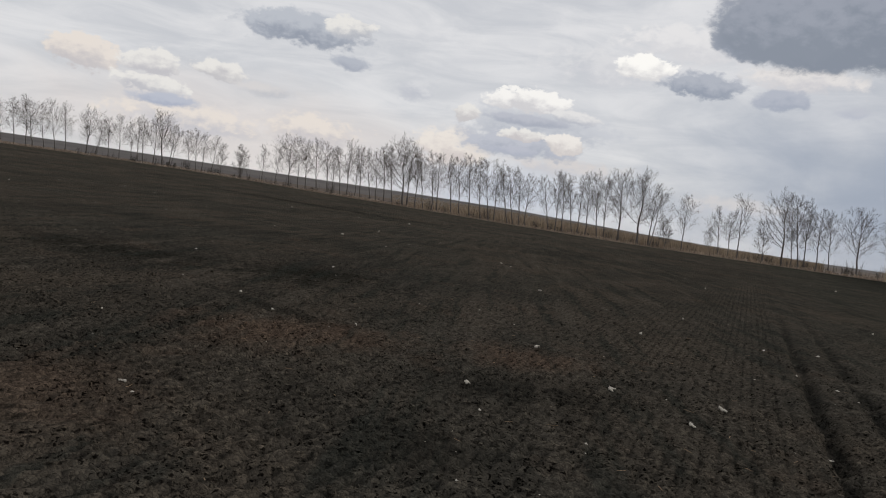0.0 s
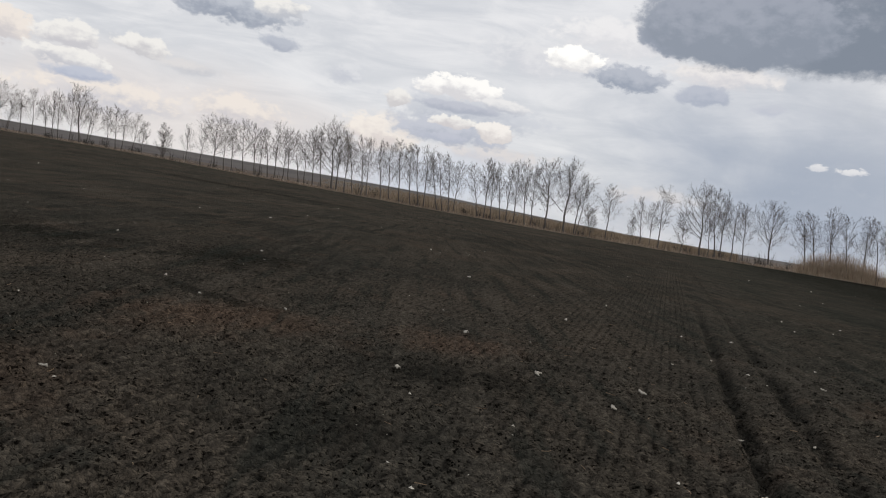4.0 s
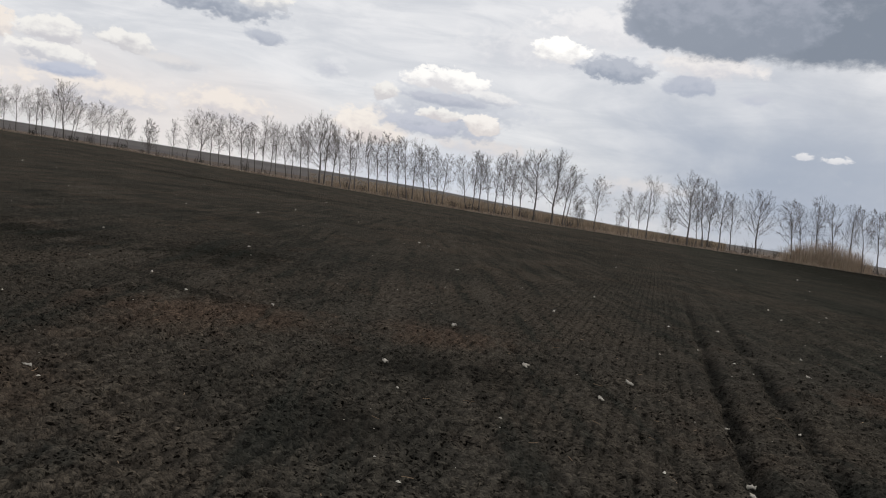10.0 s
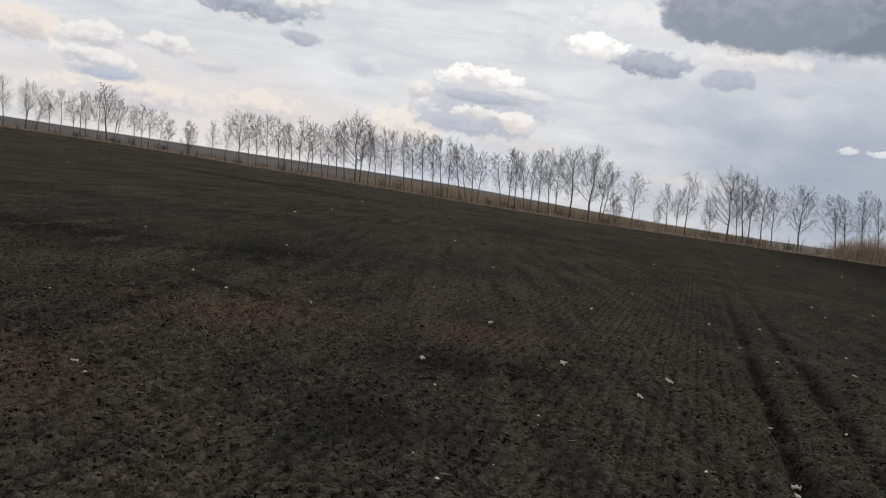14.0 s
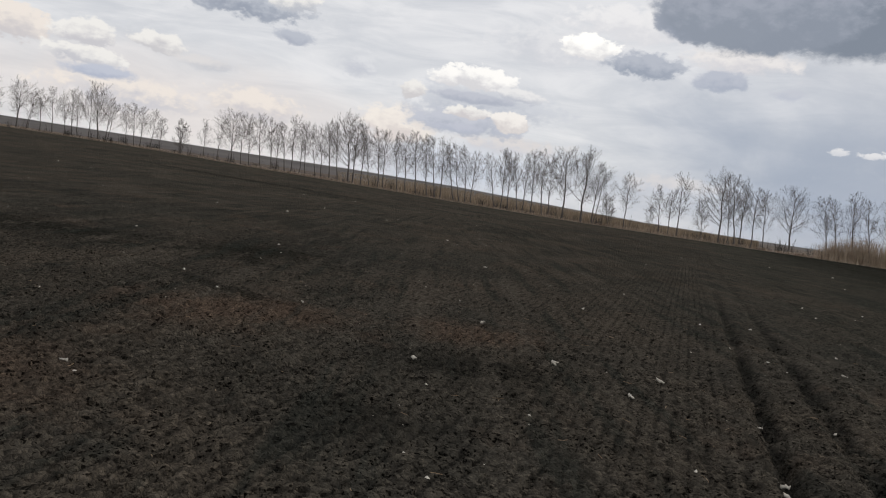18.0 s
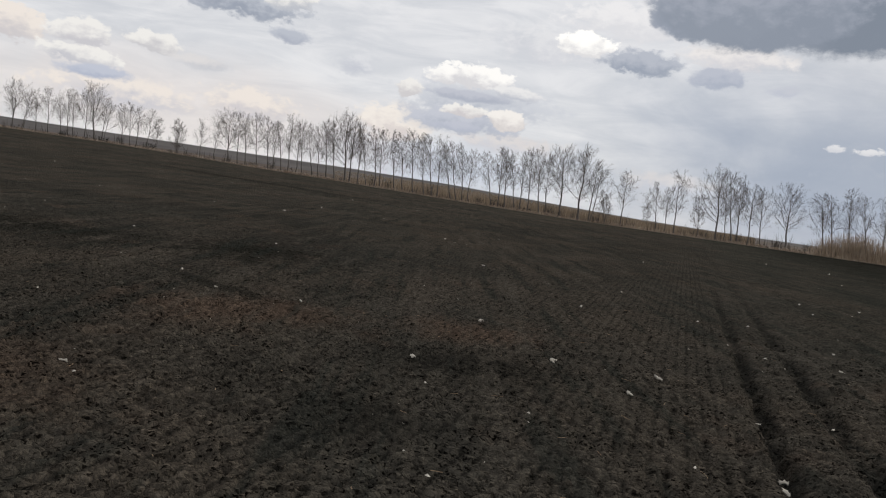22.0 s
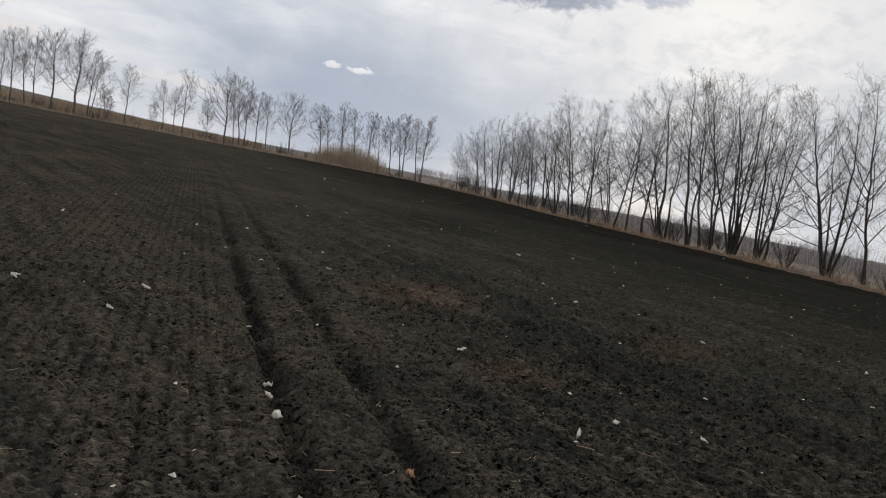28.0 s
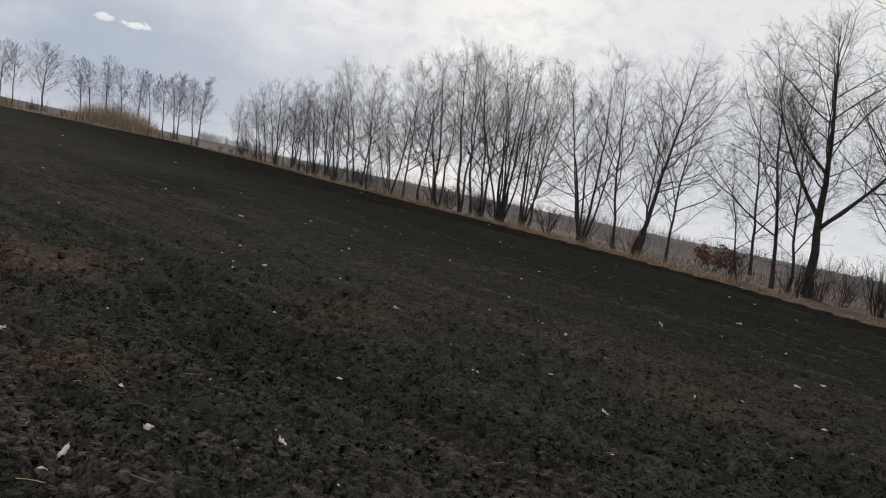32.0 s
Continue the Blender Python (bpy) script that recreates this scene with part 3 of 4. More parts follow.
def joined(pieces):
    verts, faces, at = [], [], 0
    for v, f in pieces:
        verts.append(v)
        faces.append(f + at)
        at += len(v)
    return np.concatenate(verts), np.concatenate(faces)


def sprout(pts, rad, per, t0, t1, length, angle, lift, thick, k, rng, wander=0.12, slim=0.0075, keep=0.5):
    """Side shoots on each polyline, length times as long as it and shorter towards its tip. Returns polylines and radii."""
    n, kk, _ = pts.shape
    t = np.sort(t0 + (t1 - t0) * (np.arange(per)[None, :] + rng.rand(n, per)) / per, axis=1)
    pos = t * (kk - 1)
    i = np.minimum(pos.astype(int), kk - 2)
    f = (pos - i)[..., None]
    rows = np.arange(n)[:, None]
    start = pts[rows, i] * (1 - f) + pts[rows, i + 1] * f
    r0 = rad[rows, i] * (1 - f[..., 0]) + rad[rows, i + 1] * f[..., 0]
    along = pts[rows, i + 1] - pts[rows, i]
    along /= np.linalg.norm(along, axis=2, keepdims=True) + 1e-9
    # shoots stand round their bearer by the golden angle
    ref = np.where(np.abs(along[..., 2:3]) > 0.8, np.array([1.0, 0, 0]), np.array([0, 0, 1.0]))
    u = np.cross(along, ref)
    u /= np.linalg.norm(u, axis=2, keepdims=True) + 1e-9
    w = np.cross(along, u)
    turn = (2.4 * np.arange(per)[None, :] + 6.28 * rng.rand(n, 1) + 0.5 * rng.randn(n, per))[..., None]
    side = u * np.cos(turn) + w * np.sin(turn)
    ang = np.radians(angle * (1.12 - 0.3 * t) * (0.8 + 0.4 * rng.rand(n, per)))[..., None]
    way = along * np.cos(ang) + side * np.sin(ang)
    size = np.linalg.norm(np.diff(pts, axis=1), axis=2).sum(1)[:, None]
    v = np.clip((t - t0) / max(t1 - t0, 1e-6), 0, 1)
    ln = size * length * (0.7 + 0.6 * rng.rand(n, per)) * (keep + (1 - keep) * (1 - v) ** 0.75) * (0.75 + 0.25 * np.minimum(1, v / 0.2))
    m = n * per
    way, start, ln, r0 = way.reshape(m, 3), start.reshape(m, 3), ln.reshape(m), r0.reshape(m)
    out = np.zeros((m, k, 3))
    out[:, 0] = start
    for q in range(1, k):
        way = way + np.array([0, 0, lift / k]) + rng.randn(m, 3) * wander
        way /= np.linalg.norm(way, axis=1, keepdims=True)
        out[:, q] = out[:, q - 1] + way * (ln / (k - 1))[:, None]
    rr = np.minimum(r0 * thick, 0.003 + ln * slim)[:, None] * np.linspace(1, 0.3, k)[None, :]
    return out, rr


def stems(h, count, splay, girth, bend, rng, k=13):
    pts, rad = np.zeros((count, k, 3)), np.zeros((count, k))
    turn = rng.rand() * 6.28
    for c in range(count):
        a = turn + 6.28 * c / count + rng.randn() * 0.4
        out = np.array([math.cos(a), math.sin(a), 0])
        tall = h * (1.0 if c == 0 else 0.8 + 0.2 * rng.rand())
        t = np.linspace(0, 1, k)
        lean = splay * (0.5 + 0.7 * rng.rand()) * (0.35 if c == 0 and count > 1 else 1)
        pts[c] = out * (girth * 0.8 * (count > 1)) + out * (lean * tall * (t ** 0.85))[:, None] + np.array([0, 0, 1.0]) * (tall * t)[:, None]
        drift = np.cumsum(rng.randn(k, 2) * bend * tall / k, axis=0)
        pts[c, 1:, :2] += drift[1:]
        rad[c] = girth * (1.0 if c == 0 else 0.75) * ((1 - t) ** 1.05 * 0.95 + 0.03)
        rad[c, 0] *= 1.45
    pts[:, 0, 2] -= 0.25
    return pts, rad


def heavy_limb(pts, rad, at, way, rise, length, k=13):
    """One thick limb leaving a trunk at the height share at, towards way (degrees), rising by rise and curving up."""
    i = at * (pts.shape[0] - 1)
    j, f = int(i), i - int(i)
    start = pts[j] * (1 - f) + pts[j + 1] * f
    r0 = (rad[j] * (1 - f) + rad[j + 1] * f) * 0.64
    out = np.zeros((k, 3))
    out[0] = start
    for q in range(1, k):
        el = radians(rise + 22 * (q / k) ** 1.5)
        kink = radians(way + 9 * math.sin(q * 1.7 + at * 9))
        out[q] = out[q - 1] + np.array([math.cos(kink) * math.cos(el), math.sin(kink) * math.cos(el), math.sin(el + 0.12 * math.sin(q * 2.3))]) * (length / (k - 1))
    return out, r0 * (np.linspace(1, 0.12, k))


def build_tree(name, label, h, count, splay, girth, bend, clear, fan, reach, seed, density=1.0, far=False, bark=None, heavy=(), arc=0.0, shoots=0, thin=0.0056, lift=0.4):
    """A bare tree: stems, limbs and a crown of forking twigs, standing at the origin."""
    rng = np.random.RandomState(seed)
    wood, fine = (HAZED_BARK, HAZED_TWIG) if far else (bark or BARK, TWIG)
    root = new(name)
    pts, rad = stems(h, count, splay, girth, bend, rng)
    if arc:
        t = np.linspace(0, 1, pts.shape[1])
        pts[:, :, 0] += arc * h * (1 - (1 - t) ** 2) * 0.5
    for c in range(count):
        v, f = tubes(pts[c:c + 1], rad[c:c + 1], 6 if far else 9)
        child("trunk", mesh_from("trunk", v, f, (wood,), True), root)
    bear, bear_rad = pts, rad
    for spec in heavy:
        p, r = heavy_limb(pts[0], rad[0], *spec[:3], spec[3] * h)
        v, f = tubes(p[None], r[None], 8)
        child("limb", mesh_from("limb", v, f, (wood,), True), root)
        bear, bear_rad = np.concatenate([bear, p[None]]), np.concatenate([bear_rad, r[None]])
    per = max(6, int((18 if far else 22) * density / count ** 0.45))
    l1, r1 = sprout(pts, rad, per, clear, 0.98, reach, fan, lift, 0.6, 5 if far else 8, rng, 0.09 if far else 0.11, 0.0085, 0.24)
    if heavy:
        lp, lr = sprout(bear[count:], bear_rad[count:], 15, 0.22, 0.98, 0.55, 46, 0.4, 0.65, 8, rng, 0.11, 0.0085, 0.3)
        l1, r1 = np.concatenate([l1, lp]), np.concatenate([r1, lr])
    size = np.linalg.norm(np.diff(l1, axis=1), axis=2).sum(1)
    big = np.argsort(-size)[:(0 if far else 7)]
    rest = np.setdiff1d(np.arange(len(l1)), big)
    for b in big:
        v, f = tubes(l1[b:b + 1], r1[b:b + 1], 6)
        child("limb", mesh_from("limb", v, f, (wood,), True), root)
    slight = 0.0165 if far else thin
    pieces = [tubes(l1[rest], np.maximum(r1[rest], slight * 1.3), 3 if far else 4)]
    l2, r2 = sprout(l1, r1, 8, 0.12, 1.0, 0.46, 48, 0.32, 0.62, 3 if far else 5, rng, 0.10 if far else 0.14)
    tops, rtops = sprout(bear, bear_rad, 4 if far else 8, max(clear, 0.55), 1.0, 0.09, 38, 0.5, 0.5, 3 if far else 5, rng)
    l2, r2 = np.concatenate([l2, tops]), np.concatenate([r2, rtops])
    if shoots:
        low, rlow = sprout(pts, rad, shoots, 0.06, max(0.2, clear), 0.10, 74, 0.1, 0.3, 5, rng, 0.2)
        l2, r2 = np.concatenate([l2, low]), np.concatenate([r2, np.minimum(rlow, 0.014)])
    pieces.append(tubes(l2, np.maximum(r2, slight * 0.95), 3))
    l3, r3 = sprout(l2, r2, 5, 0.1, 1.0, 0.60, 46, 0.25, 0.65, 2, rng, 0.14)
    pieces.append(tubes(l3, np.maximum(r3, slight * (0.8 if far else 0.75) * np.linspace(1, 0.6, l3.shape[1])[None, :]), 3))
    if not far:
        l4, r4 = sprout(l3, r3, 2, 0.3, 1.0, 0.75, 40, 0.2, 0.7, 2, rng, 0.1)
        pieces.append(tubes(l4, np.maximum(r4, slight * 0.6 * np.linspace(1, 0.6, 2)[None, :]), 3))
    v, f = joined(pieces)
    crown = child("crown", mesh_from("crown", v, f, (fine,)), root)
    crown["kind"] = "stuff"
    return tagged(root, label, "tree")


def shrub(name, label, h, count, seed, mat, spread=0.35, leaves=None):
    rng = np.random.RandomState(seed)
    root = new(name)
    k = 6
    a = rng.rand(count) * 6.28
    t = np.linspace(0, 1, k)[None, :]
    tall = h * (0.55 + 0.45 * rng.rand(count))[:, None]
    out = (spread * h * (0.2 + rng.rand(count)))[:, None] * t ** 0.8
    pts = np.stack([np.cos(a)[:, None] * (0.12 * h * rng.rand(count)[:, None] + out), np.sin(a)[:, None] * (0.12 * h * rng.rand(count)[:, None] + out), tall * t - 0.05], -1)
    pts[:, 1:, :] += np.cumsum(rng.randn(count, k - 1, 3) * 0.03 * h, axis=1) * np.array([1, 1, 0.3])
    rad = (0.010 + 0.012 * rng.rand(count))[:, None] * np.linspace(1, 0.35, k)[None, :]
    v, f = tubes(pts, rad, 4)
    l2, r2 = sprout(pts, rad, 6, 0.2, 1.0, 0.36, 40, 0.45, 0.6, 3, rng)
    l3, r3 = sprout(l2, r2, 2, 0.2, 1.0, 0.8, 45, 0.4, 0.6, 2, rng)
    v, f = joined([(v, f), tubes(l2, np.maximum(r2, 0.005), 3), tubes(l3, np.maximum(r3, 0.004), 3)])
    child("brushwood", mesh_from("brushwood", v, f, (mat,)), root)["kind"] = "stuff"
    if leaves:
        tips = np.repeat(l3[:, -1], 4, axis=0) + rng.randn(len(l3) * 4, 3) * 0.10
        e = rng.randn(len(tips), 2, 3) * 0.06
        quad = np.stack([tips - e[:, 0], tips - e[:, 1], tips + e[:, 0], tips + e[:, 1]], 1).reshape(-1, 3)
        leaf = child("foliage", mesh_from("foliage", quad, np.arange(len(quad)).reshape(-1, 4), (leaves,)), root, "withered rust-brown leaves")
        leaf["kind"] = "stuff"
    return tagged(root, label, "shrub")


def stand(x, y, lean, turn, size, sink=0.0):
    """A pose on the land, leaning sideways as seen from the middle of the field; the tree is turned first."""
    out = math.atan2(x, y)
    axis = Vector((math.sin(out), math.cos(out), 0))
    tilt = Matrix.Rotation(radians(lean), 4, axis)
    z = float(land(np.array(x), np.array(y))) - sink
    return Matrix.Translation((x, y, z)) @ tilt @ Matrix.Rotation(turn, 4, "Z") @ Matrix.Scale(size, 4)


class Stock:
    """Trees of a few kinds: the first of each is built, the later ones are copies of those."""

    def __init__(self, kinds, group):
        self.kinds, self.group, self.made, self.count = kinds, group, {}, {}

    def plant(self, kind, x, y, height, lean, rng, keep_turn=None):
        args = self.kinds[kind]
        c = self.count.get(kind, 0)
        self.count[kind] = c + 1
        variants = args["variants"]
        key = (kind, c % variants)
        turn = keep_turn if keep_turn is not None else rng.rand() * 6.28
        m = stand(x, y, lean, turn, height / (args["h"] * 1.02))
        if key not in self.made:
            build = {k: v for k, v in args.items() if k != "variants"}
            build["seed"] = args["seed"] + 17 * (c % variants)
            ob = build_tree(**build)
            ob.matrix_basis = m
            tagged(ob, group=self.group)
            ob["size"] = height
            self.made[key] = ob
            return ob
        src = self.made[key]
        s = src.scale.copy()
        ob = copy_thing(src, m @ Matrix.Diagonal((1 / s[0], 1 / s[1], 1 / s[2], 1)))
        return ob


tree_rng = np.random.RandomState(41)
BACK = Stock({
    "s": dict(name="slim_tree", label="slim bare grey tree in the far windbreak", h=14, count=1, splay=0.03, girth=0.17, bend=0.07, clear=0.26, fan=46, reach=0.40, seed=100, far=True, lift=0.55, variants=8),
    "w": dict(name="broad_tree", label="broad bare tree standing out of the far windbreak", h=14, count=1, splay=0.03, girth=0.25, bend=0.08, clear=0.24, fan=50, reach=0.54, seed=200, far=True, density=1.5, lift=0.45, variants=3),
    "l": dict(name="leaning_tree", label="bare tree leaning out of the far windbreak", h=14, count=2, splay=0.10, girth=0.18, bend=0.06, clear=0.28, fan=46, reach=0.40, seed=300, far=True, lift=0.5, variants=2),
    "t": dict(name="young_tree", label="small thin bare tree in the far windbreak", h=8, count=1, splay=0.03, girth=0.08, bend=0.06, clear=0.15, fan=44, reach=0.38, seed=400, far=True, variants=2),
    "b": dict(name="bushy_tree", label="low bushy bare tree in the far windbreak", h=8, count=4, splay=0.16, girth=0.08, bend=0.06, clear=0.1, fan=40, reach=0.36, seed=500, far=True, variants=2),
}, "trees of the far windbreak")


def back_row(trees):
    for az, height, lean, kind in trees:
        d = float(np.interp(az, BACK_AZ, BACK_D)) + 3 + 4 * tree_rng.rand()
        BACK.plant(kind, d * math.sin(radians(az)), d * math.cos(radians(az)), height, lean, tree_rng)


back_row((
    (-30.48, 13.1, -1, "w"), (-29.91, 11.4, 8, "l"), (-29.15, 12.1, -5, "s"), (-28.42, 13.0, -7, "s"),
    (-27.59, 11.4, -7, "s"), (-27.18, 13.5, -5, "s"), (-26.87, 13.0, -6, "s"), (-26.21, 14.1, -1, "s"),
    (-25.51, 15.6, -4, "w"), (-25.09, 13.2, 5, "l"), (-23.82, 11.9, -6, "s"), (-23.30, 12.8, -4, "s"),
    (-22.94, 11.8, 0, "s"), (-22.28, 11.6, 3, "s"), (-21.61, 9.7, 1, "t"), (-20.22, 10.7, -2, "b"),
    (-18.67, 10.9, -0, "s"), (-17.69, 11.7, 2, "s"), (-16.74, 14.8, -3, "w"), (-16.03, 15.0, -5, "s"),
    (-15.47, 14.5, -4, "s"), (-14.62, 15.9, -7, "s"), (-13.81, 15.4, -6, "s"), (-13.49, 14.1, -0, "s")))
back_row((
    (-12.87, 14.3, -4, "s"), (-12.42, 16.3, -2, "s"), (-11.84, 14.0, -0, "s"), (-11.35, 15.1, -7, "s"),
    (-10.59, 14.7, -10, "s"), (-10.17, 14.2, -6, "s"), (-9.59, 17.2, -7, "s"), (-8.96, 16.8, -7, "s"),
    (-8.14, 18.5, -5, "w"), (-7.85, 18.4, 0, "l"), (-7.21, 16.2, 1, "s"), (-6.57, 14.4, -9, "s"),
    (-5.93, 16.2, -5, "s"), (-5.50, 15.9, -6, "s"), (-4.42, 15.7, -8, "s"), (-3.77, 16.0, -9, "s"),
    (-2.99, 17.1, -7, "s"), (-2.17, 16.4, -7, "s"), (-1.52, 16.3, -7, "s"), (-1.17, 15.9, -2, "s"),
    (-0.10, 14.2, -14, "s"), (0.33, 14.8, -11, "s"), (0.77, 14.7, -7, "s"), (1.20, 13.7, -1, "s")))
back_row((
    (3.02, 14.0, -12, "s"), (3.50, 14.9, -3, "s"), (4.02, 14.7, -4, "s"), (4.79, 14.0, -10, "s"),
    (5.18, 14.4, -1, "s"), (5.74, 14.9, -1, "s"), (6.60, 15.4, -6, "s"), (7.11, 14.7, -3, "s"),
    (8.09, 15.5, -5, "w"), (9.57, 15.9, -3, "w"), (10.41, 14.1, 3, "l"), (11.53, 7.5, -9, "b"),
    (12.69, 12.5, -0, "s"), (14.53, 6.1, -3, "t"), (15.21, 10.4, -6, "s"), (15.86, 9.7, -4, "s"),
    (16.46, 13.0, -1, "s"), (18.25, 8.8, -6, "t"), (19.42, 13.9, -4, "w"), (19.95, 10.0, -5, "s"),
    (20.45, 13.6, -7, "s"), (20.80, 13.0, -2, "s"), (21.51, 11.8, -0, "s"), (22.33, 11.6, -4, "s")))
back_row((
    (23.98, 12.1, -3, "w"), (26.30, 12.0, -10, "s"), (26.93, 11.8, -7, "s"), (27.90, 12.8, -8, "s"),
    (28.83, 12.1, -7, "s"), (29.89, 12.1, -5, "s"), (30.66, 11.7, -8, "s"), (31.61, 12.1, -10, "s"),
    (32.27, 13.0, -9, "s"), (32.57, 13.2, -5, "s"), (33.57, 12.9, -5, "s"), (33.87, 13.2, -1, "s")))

BELT = Stock({
    "s": dict(name="poplar", label="tall slim bare poplar with ascending branches", h=16, count=1, splay=0.03, girth=0.14, bend=0.08, clear=0.15, fan=50, reach=0.42, thin=0.0058, seed=1000, shoots=8, lift=0.5, variants=8),
    "p": dict(name="pole_poplar", label="tall grey poplar with a long clear trunk", h=17, count=1, splay=0.03, girth=0.17, bend=0.07, clear=0.36, fan=56, reach=0.34, seed=1100, shoots=12, lift=0.25, density=0.62, variants=6, bark=BARK_PALE),
    "w": dict(name="broad_tree", label="broad bare tree with a fan of branches", h=16, count=3, splay=0.16, girth=0.17, bend=0.08, clear=0.18, fan=48, reach=0.42, thin=0.0058, seed=1200, variants=2),
    "d": dict(name="forked_poplar", label="bare poplar with two dark trunks from one foot", h=16, count=2, splay=0.11, girth=0.18, bend=0.08, clear=0.26, fan=48, reach=0.40, seed=1300, shoots=10, density=0.8, variants=4),
    "c": dict(name="clump_tree", label="clump of bare grey stems fanning out from one foot", h=16, count=4, splay=0.20, girth=0.15, bend=0.08, clear=0.17, fan=46, reach=0.36, thin=0.0058, seed=1400, variants=4, density=0.75),
    "l": dict(name="leaning_tree", label="dark bare tree leaning over with a bent trunk", h=16, count=1, splay=0.02, girth=0.24, bend=0.06, clear=0.30, fan=54, reach=0.44, thin=0.0058, seed=1500, variants=1, density=1.3),
    "hero_a": dict(name="spreading_tree", label="stout dark bare tree with heavy forked limbs", h=16, count=1, splay=0.02, girth=0.29, bend=0.06, clear=0.36, fan=52, reach=0.40, seed=1600, variants=1, density=1.3, heavy=((0.25, -80, 42, 0.56), (0.29, 100, 60, 0.52), (0.45, 80, 50, 0.34))),
    "hero_b": dict(name="sprawling_tree", label="bare tree with a heavy low limb reaching sideways", h=16, count=1, splay=0.02, girth=0.26, bend=0.06, clear=0.40, fan=48, reach=0.38, seed=1650, variants=1, bark=BARK_PALE, density=1.2, heavy=((0.05, -92, 55, 0.78), (0.13, -95, 38, 0.36), (0.34, -88, 60, 0.45))),
    "hero_c": dict(name="dark_tree", label="dark bare tree with a leaning forked trunk", h=16, count=1, splay=0.02, girth=0.25, bend=0.05, clear=0.34, fan=48, reach=0.40, seed=1680, variants=1, heavy=((0.32, 92, 62, 0.5),)),
    "hero_d": dict(name="twin_poplar", label="tall poplar with two rough dark trunks from one foot", h=17, count=1, splay=0.02, girth=0.20, bend=0.07, clear=0.30, fan=44, reach=0.32, seed=1350, variants=1, shoots=12, heavy=((0.02, -92, 74, 0.92), (0.36, 95, 66, 0.45))),
    "t": dict(name="young_tree", label="thin bare young tree in the windbreak", h=10, count=1, splay=0.03, girth=0.08, bend=0.10, clear=0.12, fan=58, reach=0.32, seed=1700, lift=0.2, variants=3),
}, "trees of the near windbreak")


def belt_tree(x, y, height, lean, kind):
    BELT.plant(kind, x, y, height, lean, tree_rng, 0.0 if kind.startswith("hero") else None)


belt_tree(77.3, 100.1, 8.3, -15, "s")
belt_tree(76.3, 96.9, 10.1, -14, "s")
belt_tree(71.4, 86.0, 12.1, -6, "w")
belt_tree(74.4, 92.1, 11.1, -10, "s")
belt_tree(67.5, 78.0, 8.3, -2, "s")
belt_tree(64.0, 70.7, 10.1, -10, "s")
belt_tree(65.7, 74.2, 9.7, -4, "s")
belt_tree(59.5, 61.0, 11.6, -8, "c")
belt_tree(58.5, 57.9, 11.5, -9, "s")
belt_tree(54.0, 50.6, 11.5, -6, "s")
belt_tree(55.9, 53.4, 11.1, 4, "s")
belt_tree(54.3, 47.9, 12.0, 0, "s")
belt_tree(54.4, 46.4, 12.1, -3, "s")
belt_tree(54.4, 44.5, 12.8, 0, "s")
belt_tree(53.8, 41.6, 12.7, -6, "d")
belt_tree(52.8, 38.5, 13.6, -7, "d")
belt_tree(52.5, 37.1, 13.1, -8, "s")
belt_tree(52.1, 35.8, 13.0, -6, "s")
belt_tree(51.6, 33.7, 13.6, -8, "c")
belt_tree(51.5, 33.4, 13.1, -2, "c")
belt_tree(50.8, 31.0, 12.2, 0, "c")
belt_tree(50.6, 30.3, 11.0, 2, "s")
belt_tree(51.0, 26.2, 12.7, -12, "s")
belt_tree(49.1, 24.9, 12.2, -3, "c")
belt_tree(50.0, 23.0, 12.9, -7, "s")
belt_tree(49.3, 21.2, 12.8, 6, "l")
belt_tree(48.4, 18.6, 11.0, 2, "s")
belt_tree(46.3, 13.5, 7.8, -11, "t")
belt_tree(45.1, 11.3, 13.5, -8, "s")
belt_tree(44.6, 10.4, 10.5, -8, "s")
belt_tree(43.9, 9.2, 13.9, -6, "hero_a")
belt_tree(41.4, 5.0, 13.5, -8, "s")
belt_tree(41.0, 4.4, 15.0, 0, "s")
belt_tree(40.7, 3.9, 7.5, 14, "t")
belt_tree(37.7, 0.7, 17.5, -6, "hero_d")
belt_tree(37.9, -1.8, 17.5, -8, "p")
belt_tree(37.8, -2.1, 13.0, 1, "s")
belt_tree(37.2, -3.5, 17.0, -4, "p")
belt_tree(37.5, -4.7, 15.5, 2, "hero_c")
belt_tree(37.6, -5.4, 16.5, -4, "hero_b")
belt_tree(38.2, -9.0, 17.0, -2, "p")
belt_tree(38.3, -10.4, 18.0, -4, "p")
belt_tree(38.3, -11.3, 17.0, 4, "p")
belt_tree(38.4, -12.4, 10.0, 3, "t")
belt_tree(38.4, -14.2, 17.0, -2, "p")
belt_tree(37.1, -14.6, 17.5, -4, "p")
belt_tree(37.5, -15.7, 17.5, 2, "d")
belt_tree(39.2, -18.0, 16.5, 2, "p")
belt_tree(39.5, -19.1, 17.0, 6, "p")
belt_tree(40.2, -21.0, 15.5, 2, "p")
belt_tree(36.7, -20.6, 17.0, 2, "d")

# the far windbreak going on to the left
end_rng = np.random.RandomState(88)
back_row([(-31.6 - 0.62 * q - 0.25 * end_rng.rand(), 12.5 + 3 * end_rng.rand(), -8 + 3 * end_rng.randn(), "sssws"[q % 5]) for q in range(15)])

